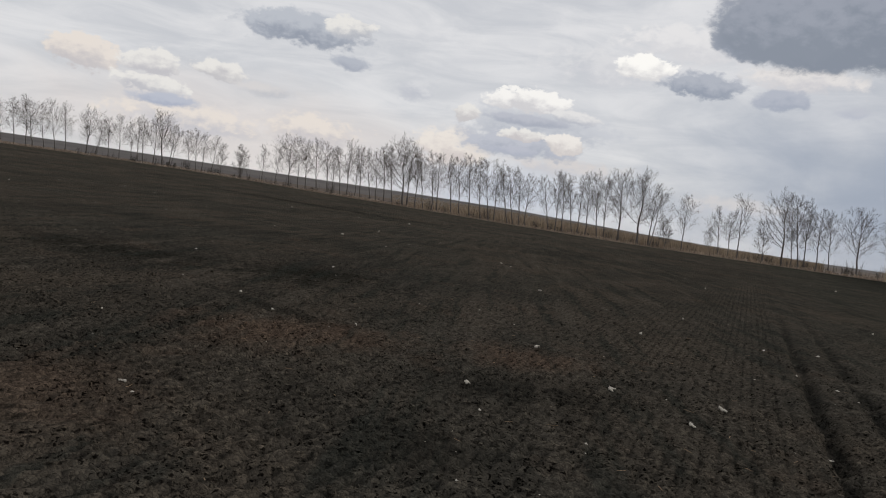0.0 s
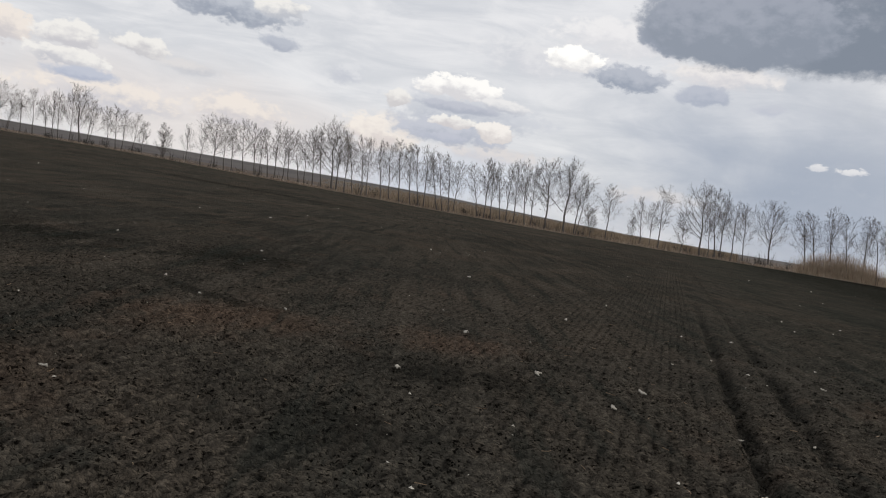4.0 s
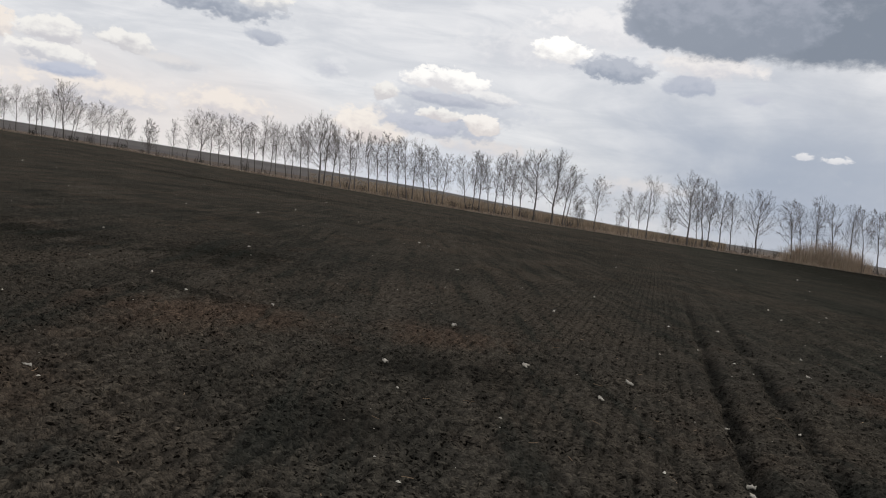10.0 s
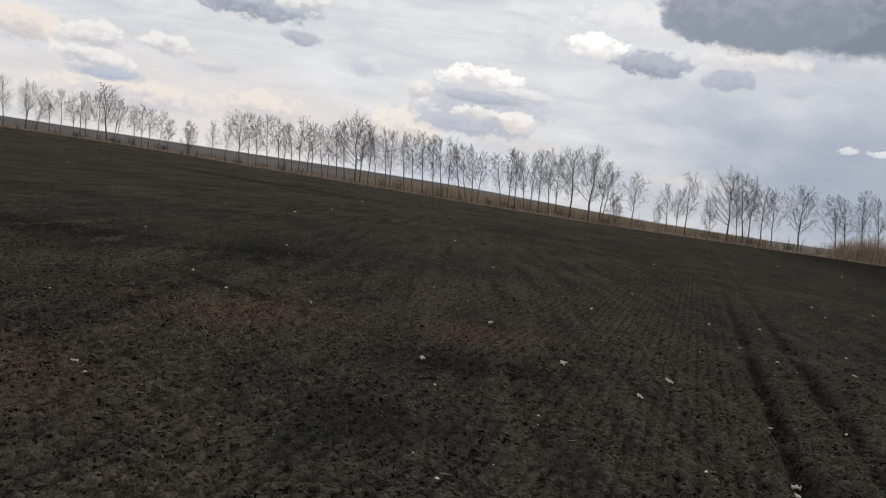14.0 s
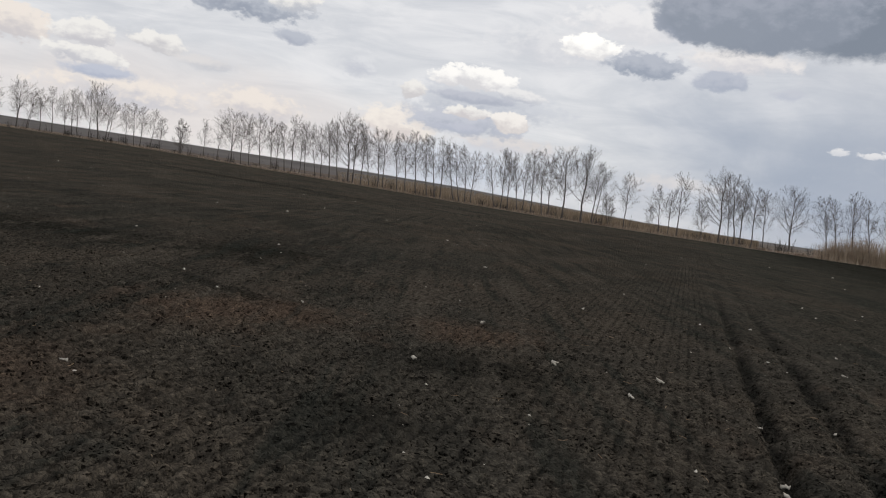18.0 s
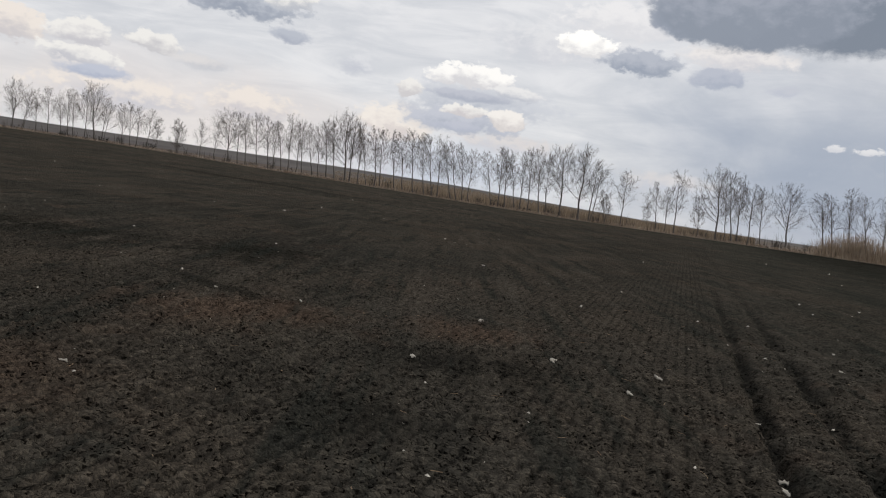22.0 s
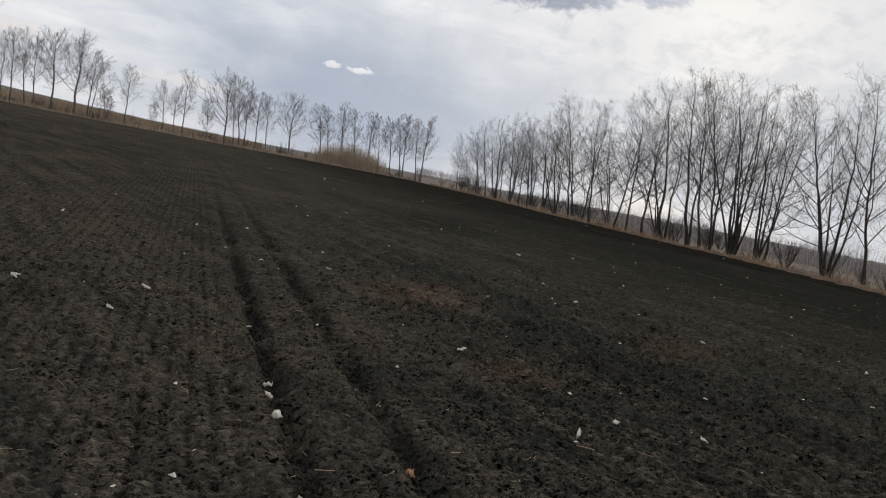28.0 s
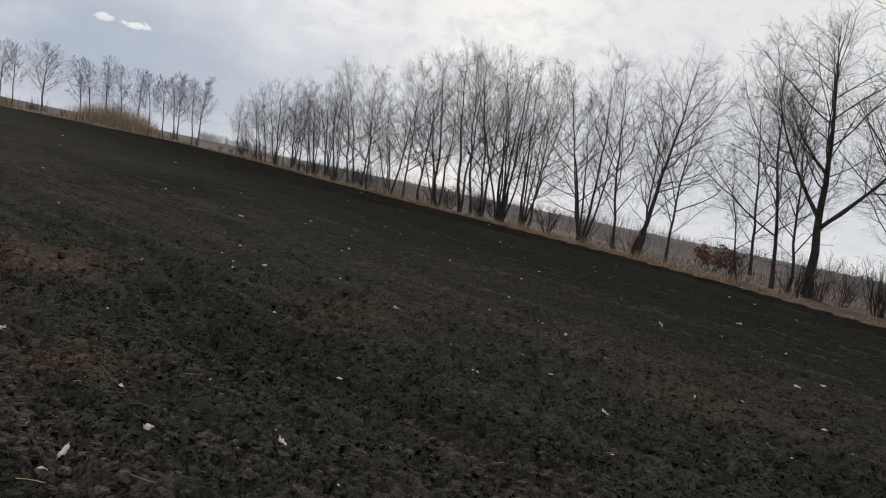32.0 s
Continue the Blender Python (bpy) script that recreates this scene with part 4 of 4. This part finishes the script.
# the second row of the near windbreak
fill_rng = np.random.RandomState(53)
for y in (-24, -12, 2, 17, 24, 37, 48, 60, 68, 76, 85, 94, 103, 112, 118):
    x = float(np.interp(y, [p[1] for p in RIGHT_EDGE[::-1]], [p[0] for p in RIGHT_EDGE[::-1]])) + (15 if y < 34 else 7) + 6 * fill_rng.rand()
    belt_tree(x, y + fill_rng.rand() * 3, 10.5 + 4.5 * fill_rng.rand(), -7 + 3 * fill_rng.randn(), "ssst"[fill_rng.randint(4)] if y < 34 else "sscw"[fill_rng.randint(4)])


# ---------- undergrowth, verges and far woods ----------
def along_line(points, count, rng):
    """Random places along a polyline, with the unit normals to its right."""
    p = np.array(points, dtype=float)
    d = np.diff(p, axis=0)
    ln = np.hypot(d[:, 0], d[:, 1])
    at = rng.rand(count) * ln.sum()
    i = np.minimum(np.searchsorted(np.cumsum(ln), at), len(ln) - 1)
    t = ((at - (np.cumsum(ln) - ln)[i]) / ln[i])[:, None]
    return p[i] * (1 - t) + p[i + 1] * t, np.stack([d[i, 1], -d[i, 0]], 1) / ln[i][:, None]


def on_land(xy, z=0.0):
    return np.column_stack([xy, land(xy[:, 0], xy[:, 1]) + z])


def blades(places, heights, widths, lean, mat, name, label, category, rng):
    """Many standing blades as one mesh of bent strips."""
    p, n = np.asarray(places), len(places)
    h, w = np.asarray(heights)[:, None], np.asarray(widths)[:, None]
    a, b = rng.rand(n) * 6.28, rng.rand(n) * 6.28
    side = np.stack([np.cos(a), np.sin(a), np.zeros(n)], 1) * w
    tip = np.stack([np.cos(b), np.sin(b), np.zeros(n)], 1) * h * lean * (0.3 + rng.rand(n))[:, None]
    up = np.array([[0, 0, 1.0]]) * h
    mid = p + tip * 0.35 + up * 0.55
    v = np.stack([p - side, p + side, mid + side * 0.8, mid - side * 0.8, p + tip + up + side * 0.15, p + tip + up - side * 0.15], 1).reshape(-1, 3)
    q = np.arange(n)[:, None] * 6
    f = np.concatenate([q + np.array([[0, 1, 2, 3]]), q + np.array([[3, 2, 4, 5]])])
    return tagged(new(name, mesh_from(name, v, f, (mat,))), label, category, kind="stuff")


EDGE_NEAR = RIGHT_EDGE[:14][::-1]
EDGE_BACK = FIELD[:len(BACK_AZ)]


def build_verges():
    rng = np.random.RandomState(7)
    xy, nrm = along_line(EDGE_NEAR, 32000, rng)
    d = np.abs(rng.randn(len(xy))) * 1.3 + 0.05
    clump = lattice_noise(xy[:, 0] * 0.9, xy[:, 1] * 0.9, 4)
    blades(on_land(xy + nrm * d[:, None], -0.02), (0.07 + 0.45 * rng.rand(len(xy)) ** 3) * (0.35 + 0.5 * np.minimum(d, 1.5)) * (0.2 + 1.5 * clump ** 1.5) * (0.55 + 0.75 * ease(xy[:, 1], 0, 20)), 0.010 + 0.014 * rng.rand(len(xy)), 0.8,
           STRAW, "dry_grass", "strip of pale dry grass along the ploughed soil", "grass", rng)
    xy, nrm = along_line(EDGE_NEAR, 30000, rng)
    d = 1.5 + 34 * rng.rand(len(xy)) ** 1.2
    clump = lattice_noise(xy[:, 0] * 0.45, xy[:, 1] * 0.45 + d * 0.4, 8)
    broad = lattice_noise(xy[:, 0] * 0.13, xy[:, 1] * 0.13 + d * 0.1, 9) + 0.15
    thick = 1 - 0.55 * ease(xy[:, 1], 8, 40)
    blades(on_land(xy + nrm * d[:, None], -0.02), (0.12 + 1.3 * rng.rand(len(xy)) ** 2.2) * (0.08 + 1.15 * clump * broad) * thick * (0.22 + 0.78 * ease(d, 3, 9)), 0.006 + 0.010 * rng.rand(len(xy)), 0.75,
           WEED, "dead_weeds", "tangle of brown dead weeds under the trees", "weeds", rng)
    # dry stalks on the open land behind the near windbreak, haze in their pale colour
    n = 24000
    az = 40 + 88 * rng.rand(n)
    r = 75 + 260 * rng.rand(n) ** 1.4
    xy = np.stack([r * np.sin(np.radians(az)), r * np.cos(np.radians(az))], 1)
    stalk = lattice_noise(az * 0.8, r * 0.03, 14)
    out = ~in_field(xy[:, 0] - 6, xy[:, 1])
    xy, r, stalk = xy[out], r[out], stalk[out]
    n = len(xy)
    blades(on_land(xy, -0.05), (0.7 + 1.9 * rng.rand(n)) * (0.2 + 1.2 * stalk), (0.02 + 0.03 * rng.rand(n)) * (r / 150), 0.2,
           HAZE_PALE, "stalk_bed", "pale dry stalks on the open land behind the windbreak", "stalks", rng)
    # the far edge of the field
    xy, nrm = along_line(EDGE_BACK, 12000, rng)
    d = np.abs(rng.randn(len(xy))) * 1.5 + 0.1
    tuft = lattice_noise(xy[:, 0] * 0.25, xy[:, 1] * 0.25, 24)
    blades(on_land(xy - nrm * d[:, None], -0.02), (0.25 + 0.55 * rng.rand(len(xy))) * (0.5 + tuft), 0.03 + 0.04 * rng.rand(len(xy)), 0.6,
           OSIER, "far_dry_grass", "pale dry grass along the far edge of the field", "grass", rng)
    # tan reeds behind the middle of the far windbreak
    n = 22000
    az = -9 + 31 * rng.rand(n)
    r = np.interp(az, BACK_AZ, BACK_D) + 8 + 320 * rng.rand(n) ** 1.7
    xy = np.stack([r * np.sin(np.radians(az)), r * np.cos(np.radians(az))], 1)
    fade = ease(az, -9, -3) * (1 - 0.5 * ease(az, 10, 18))
    blades(on_land(xy, -0.05), (1.1 + 1.3 * rng.rand(n)) * (0.3 + 0.7 * fade), (0.03 + 0.05 * rng.rand(n)) * (r / 200), 0.25,
           REED, "reed_bed", "bed of tan dry reeds behind the far trees", "reeds", rng)
    # thin saplings and suckers between the far trees
    n = 3400
    az = -31.5 + 65.5 * rng.rand(n)
    r = np.interp(az, BACK_AZ, BACK_D) + 2 + 7 * rng.rand(n)
    xy = np.stack([r * np.sin(np.radians(az)), r * np.cos(np.radians(az))], 1)
    clump = lattice_noise(az * 2.6, az * 0, 2)
    blades(on_land(xy, -0.05), (0.5 + 2.6 * rng.rand(n) ** 2) * (0.25 + 1.1 * clump), 0.02 + 0.035 * rng.rand(n), 0.25,
           TWIG, "saplings", "thin dark suckers at the feet of the far trees", "saplings", rng)
    # the osier thicket at the right end of the far windbreak
    n = 2600
    az = 25.2 + 6.2 * rng.beta(2.2, 1.9, n)
    r = np.interp(az, BACK_AZ, BACK_D) + 1.5 + 6 * rng.rand(n)
    xy = np.stack([r * np.sin(np.radians(az)), r * np.cos(np.radians(az))], 1)
    dome = 0.45 + 0.55 * np.sin(np.clip((az - 24.9) / 6.8, 0, 1) * np.pi)
    blades(on_land(xy, -0.05), (2.4 + 3.2 * rng.rand(n)) * dome, 0.016 + 0.024 * rng.rand(n), 0.22,
           OSIER, "osier_thicket", "dense thicket of tan osier shoots at the field edge", "thicket", rng)


build_verges()

brush = [shrub("shrub", "low bare brown shrub under the trees", 1.6, 12, 61, BARK, 0.45),
         shrub("shrub", "low bare brown shrub under the trees", 2.2, 14, 62, BARK, 0.35),
         shrub("shrub", "low bare brown shrub under the trees", 1.2, 16, 63, BARK, 0.6)]
brush_xy = ((53.5, 16.0), (50.0, 8.5), (49.5, 6.2))
for ob, (bx, by) in zip(brush, brush_xy):
    tagged(ob, group="shrubs under the near windbreak")
    ob.matrix_basis = stand(bx, by, -4, 0.3, 1.0)
brush_rng = np.random.RandomState(77)
spots, across = along_line(EDGE_NEAR[:9], 34, brush_rng)
spots = spots + across * (3.0 + 9 * brush_rng.rand(34))[:, None]
for q, (bx, by) in enumerate(spots):
    copy_thing(brush[q % 3], stand(float(bx), float(by), -4, brush_rng.rand() * 6.28, 0.65 + 0.6 * brush_rng.rand()))
spots, across = along_line([p for p in EDGE_NEAR if 0 < p[1] < 13], 14, brush_rng)
spots = spots + across * (4.0 + 4.5 * brush_rng.rand(14))[:, None]
for q, (bx, by) in enumerate(spots):
    copy_thing(brush[q % 3], stand(float(bx), float(by), -4, brush_rng.rand() * 6.28, 0.9 + 0.6 * brush_rng.rand()))
spots, across = along_line(EDGE_NEAR[8:], 44, brush_rng)
spots = spots + across * (2.5 + 8 * brush_rng.rand(44))[:, None]
for q, (bx, by) in enumerate(spots):
    copy_thing(brush[q % 3], stand(float(bx), float(by), -4, brush_rng.rand() * 6.28, 0.7 + 0.9 * brush_rng.rand()))
spots, across = along_line(EDGE_BACK[1:], 34, brush_rng)
spots = spots - across * (3.0 + 5 * brush_rng.rand(34))[:, None]
for q, (bx, by) in enumerate(spots):
    copy_thing(brush[q % 3], stand(float(bx), float(by), -4, brush_rng.rand() * 6.28, 0.8 + 0.8 * brush_rng.rand()))
rusty = shrub("leafy_shrub", "young oak shrub still holding rust-brown leaves", 1.7, 18, 71, TWIG, 1.0, RUSTLEAF)
rusty.matrix_basis = stand(52.5, 17.0, -4, 0.0, 0.85)


def build_far_woods():
    rng = np.random.RandomState(19)
    n = 2000
    az = np.concatenate([33.5 + 5.5 * rng.rand(340), 44 + 84 * rng.rand(n - 340)])
    r = np.where(az < 39.5, 380 + 60 * rng.rand(n), 520 + 160 * rng.rand(n))
    h = np.where(az < 39.5, 3.2 + 2.4 * rng.rand(n), (4.5 + 7.0 * lattice_noise(az * 0.35, az * 0, 3)) * (0.5 + 0.6 * rng.rand(n)))
    xy = np.stack([r * np.sin(np.radians(az)), r * np.cos(np.radians(az))], 1)
    base = on_land(xy, -0.3)
    k = 4
    t = np.linspace(0, 1, k)[None, :, None]
    pts = base[:, None, :] + np.array([0, 0, 1.0]) * h[:, None, None] * t
    pts[:, 1:, :2] += rng.randn(n, k - 1, 2) * 0.25
    rad = (0.05 + 0.04 * rng.rand(n))[:, None] * np.linspace(1, 0.35, k)[None, :]
    l2, r2 = sprout(pts, rad, 4, 0.25, 1.0, 0.34, 35, 0.5, 0.7, 2, rng)
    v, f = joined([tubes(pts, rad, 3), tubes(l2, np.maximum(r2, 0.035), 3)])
    tagged(new("far_woods", mesh_from("far_woods", v, f, (HAZE_PALE,))), "hazy line of bare woods far behind the windbreak", "woods", kind="stuff")


build_far_woods()


# ---------- on the soil ----------
def build_clods():
    rng = np.random.RandomState(5)
    lump = np.array([[-1, -1, -0.6], [1, -1, -0.6], [1, 1, -0.6], [-1, 1, -0.6], [-0.62, -0.62, 0.75], [0.62, -0.62, 0.75], [0.62, 0.62, 0.75], [-0.62, 0.62, 0.75]])
    quad = np.array([[4, 5, 6, 7], [0, 1, 5, 4], [1, 2, 6, 5], [2, 3, 7, 6], [3, 0, 4, 7]])
    n = 68000
    r = 2.6 * (15 / 2.6) ** rng.rand(n)
    az = np.radians(-42 + 168 * rng.rand(n))
    x, y = 1.2 + r * np.sin(az), 0.3 + r * np.cos(az)
    s = x * ROW_C - y * ROW_S
    keep = rng.rand(n) < (0.25 + 0.75 * lattice_noise(x * 0.8, y * 0.8, 17)) * (1 - ease(r, 6, 15))
    keep &= ~((s < 0.75) & (rng.rand(n) < 0.4))
    x, y, r, s = x[keep], y[keep], r[keep], s[keep]
    n = len(x)
    size = (0.008 + 0.020 * rng.rand(n) ** 2.2) * (0.8 + 0.05 * r) * (1 + 0.35 * ease(s, 1.8, 3.0))
    v = lump[None] * (0.6 + 0.7 * rng.rand(n, 8, 1)) * (size[:, None] * (0.7 + 0.6 * rng.rand(n, 3)))[:, None, :] * np.array([1, 1, 0.7])
    a = rng.rand(n) * 6.28
    ca, sa = np.cos(a)[:, None], np.sin(a)[:, None]
    v = np.stack([v[..., 0] * ca - v[..., 1] * sa, v[..., 0] * sa + v[..., 1] * ca, v[..., 2]], -1)
    v += np.stack([x, y, ground_height(x, y) + size * 0.02], -1)[:, None, :]
    f = (np.arange(n)[:, None, None] * 8 + quad[None]).reshape(-1, 4)
    tagged(new("soil_clods", mesh_from("soil_clods", v.reshape(-1, 3), f, (CLOD,))), "loose dark crumbs and clods of tilled soil", "soil", kind="stuff")
    # dry stalks and roots on the tilth
    n = 220
    r = 3 * (14 / 3) ** rng.rand(n)
    az = np.radians(-40 + 165 * rng.rand(n))
    x, y = 1.2 + r * np.sin(az), 0.3 + r * np.cos(az)
    a = rng.rand(n) * 6.28
    ln = 0.03 + 0.10 * rng.rand(n) ** 2
    t = np.linspace(-0.5, 0.5, 4)[None, :]
    bend = 0.25 * ln[:, None] * (t ** 2 - 0.1) * rng.randn(n)[:, None]
    px = x[:, None] + np.cos(a)[:, None] * t * ln[:, None] - np.sin(a)[:, None] * bend
    py = y[:, None] + np.sin(a)[:, None] * t * ln[:, None] + np.cos(a)[:, None] * bend
    pts = np.stack([px, py, ground_height(x, y)[:, None] + 0.02 + 0.02 * rng.rand(n, 1) + 0 * px], -1)
    v, f = tubes(pts, (0.0012 + 0.0015 * rng.rand(n))[:, None] * np.ones((1, 4)), 3)
    tagged(new("dry_stalks", mesh_from("dry_stalks", v, f, (STRAW,))), "scattered bits of dry stalk on the soil", "stalks", kind="stuff")


build_clods()


def husk_mesh(seed, long, wide, mat, name="husk"):
    """A torn, curled flake of dry husk with thickness."""
    rng = np.random.RandomState(seed)
    nu, nv = 7, 4
    u, w = np.meshgrid(np.linspace(-0.5, 0.5, nu), np.linspace(-0.5, 0.5, nv), indexing="ij")
    edge = 1 - 0.75 * np.abs(2 * u) ** (2.0 + rng.rand()) + 0.14 * rng.randn(nu, 1)
    x = u * long
    y = w * wide * np.maximum(edge, 0.12)
    z = 0.30 * wide * (1 - (2 * w) ** 2) + 0.16 * long * u * u + 0.008 * rng.randn(nu, nv)
    top = np.stack([x, y, z + 0.006], -1).reshape(-1, 3)
    low = np.stack([x, y, z - 0.002], -1).reshape(-1, 3)
    m = nu * nv
    f = []
    for i in range(nu - 1):
        for j in range(nv - 1):
            a, b, c, d = i * nv + j, (i + 1) * nv + j, (i + 1) * nv + j + 1, i * nv + j + 1
            f += [(a, b, c, d), (m + d, m + c, m + b, m + a)]
    rim = [(i, 0) for i in range(nu)] + [(nu - 1, j) for j in range(1, nv)] + [(i, nv - 1) for i in range(nu - 2, -1, -1)] + [(0, j) for j in range(nv - 2, 0, -1)]
    rim = [i * nv + j for i, j in rim]
    for a, b in zip(rim, rim[1:] + rim[:1]):
        f.append((b, a, m + a, m + b))
    return mesh_from(name, np.concatenate([top, low]), f, (mat,), True)


HUSKS = [husk_mesh(1, 0.10, 0.045, HUSK), husk_mesh(2, 0.12, 0.04, HUSK), husk_mesh(3, 0.075, 0.05, HUSK), husk_mesh(4, 0.09, 0.03, HUSK)]
husk_rng = np.random.RandomState(23)


def lay_husks(places, scale=1.0):
    for x, y in places:
        q = husk_rng.randint(4)
        ob = new("husk", HUSKS[q])
        z = float(ground_height(np.array([x]), np.array([y]))[0])
        ob.matrix_basis = pose(x, y, z + 0.022, husk_rng.randn() * 10, husk_rng.randn() * 10, husk_rng.rand() * 360) @ Matrix.Scale(scale * (0.75 + 0.5 * husk_rng.rand()), 4)
        tagged(ob, "pale dry piece of maize husk lying on the soil", "husk", "husks on the field")


lay_husks(((-4.31, 8.04), (-2.88, 9.7), (-2.67, 5.43), (-1.72, 9.46), (1.3, 7.99), (1.9, 6.98), (4.27, 10.91), (3.98, 16.54), (2.44, 12.84),
           (0.6, 9.9), (3.07, 6.84), (3.66, 6.66), (2.41, 7.85), (6.14, 11.53), (5.45, 9.95), (-3.69, 10.7), (-0.17, 7.24)), 0.72)
lay_husks(((1.33, 8.05), (4.79, 5.88), (4.77, 3.94), (5.93, 8.65), (8.58, 13.4), (7.46, 8.76), (9.24, 8.72),
           (7.02, 6.88), (9.64, 6.6), (11.37, 5.15), (9.52, 8.75), (10.77, 11.22), (9.09, 4.03), (8.43, 3.13), (10.27, 3.02), (5.37, 3.59), (4.31, 3.87)), 0.72)
lay_husks(((0.99, 18.45), (-6.84, 31.4), (-6.72, 39.7), (-0.04, 26.8), (9.34, 19.62), (13.06, 14.47), (16.4, 10.99), (13.36, 11.27), (17.27, 3.58),
           (19.81, 5.43), (13.04, 2.66), (13.72, 2.5), (15.39, 5.47), (10.46, 5.34), (18.44, 7.65)), 1.0)
lay_husks(((2.53, 5.12), (2.41, 4.82), (2.33, 4.48), (2.04, 3.45)), 1.15)
shard = tagged(new("clay_lump", husk_mesh(9, 0.10, 0.07, CLAY, "clay_lump")), "reddish lump of clay beside the wheel rut", "clay lump")
shard.matrix_basis = pose(2.76, 3.64, float(ground_height(np.array([2.76]), np.array([3.64]))[0]) + 0.01, 8, 5, 40)


def build_chaff():
    """Pale chips too many to count, over the whole field."""
    rng = np.random.RandomState(29)
    n = 1000
    r = 3.5 * (70 / 3.5) ** (rng.rand(n) ** 0.75)
    az = np.radians(-40 + 165 * rng.rand(n))
    x, y = r * np.sin(az), r * np.cos(az)
    keep = in_field(x, y) & (rng.rand(n) < 0.35 + 0.65 * ease(az, 0.2, 1.2))
    x, y, r = x[keep], y[keep], r[keep]
    n = len(x)
    size = (0.004 + 0.016 * rng.rand(n) ** 3) * (1 + 0.045 * r)
    corner = np.array([[-1, -0.6, 0], [1, -0.5, 0.1], [0.8, 0.6, 0], [-0.9, 0.5, 0.15], [0, 0, 0.7]])
    v = corner[None] * (0.6 + 0.8 * rng.rand(n, 5, 1)) * size[:, None, None]
    a = rng.rand(n) * 6.28
    ca, sa = np.cos(a)[:, None], np.sin(a)[:, None]
    v = np.stack([v[..., 0] * ca - v[..., 1] * sa, v[..., 0] * sa + v[..., 1] * ca, v[..., 2]], -1)
    v += np.stack([x, y, ground_height(x, y) + 0.018], -1)[:, None, :]
    f = (np.arange(n)[:, None, None] * 5 + np.array([[0, 1, 4], [1, 2, 4], [2, 3, 4], [3, 0, 4]])[None]).reshape(-1, 3)
    tagged(new("chaff", mesh_from("chaff", v.reshape(-1, 3), f, (HUSK,))), "small pale chips of straw scattered over the soil", "chaff", kind="stuff")


build_chaff()
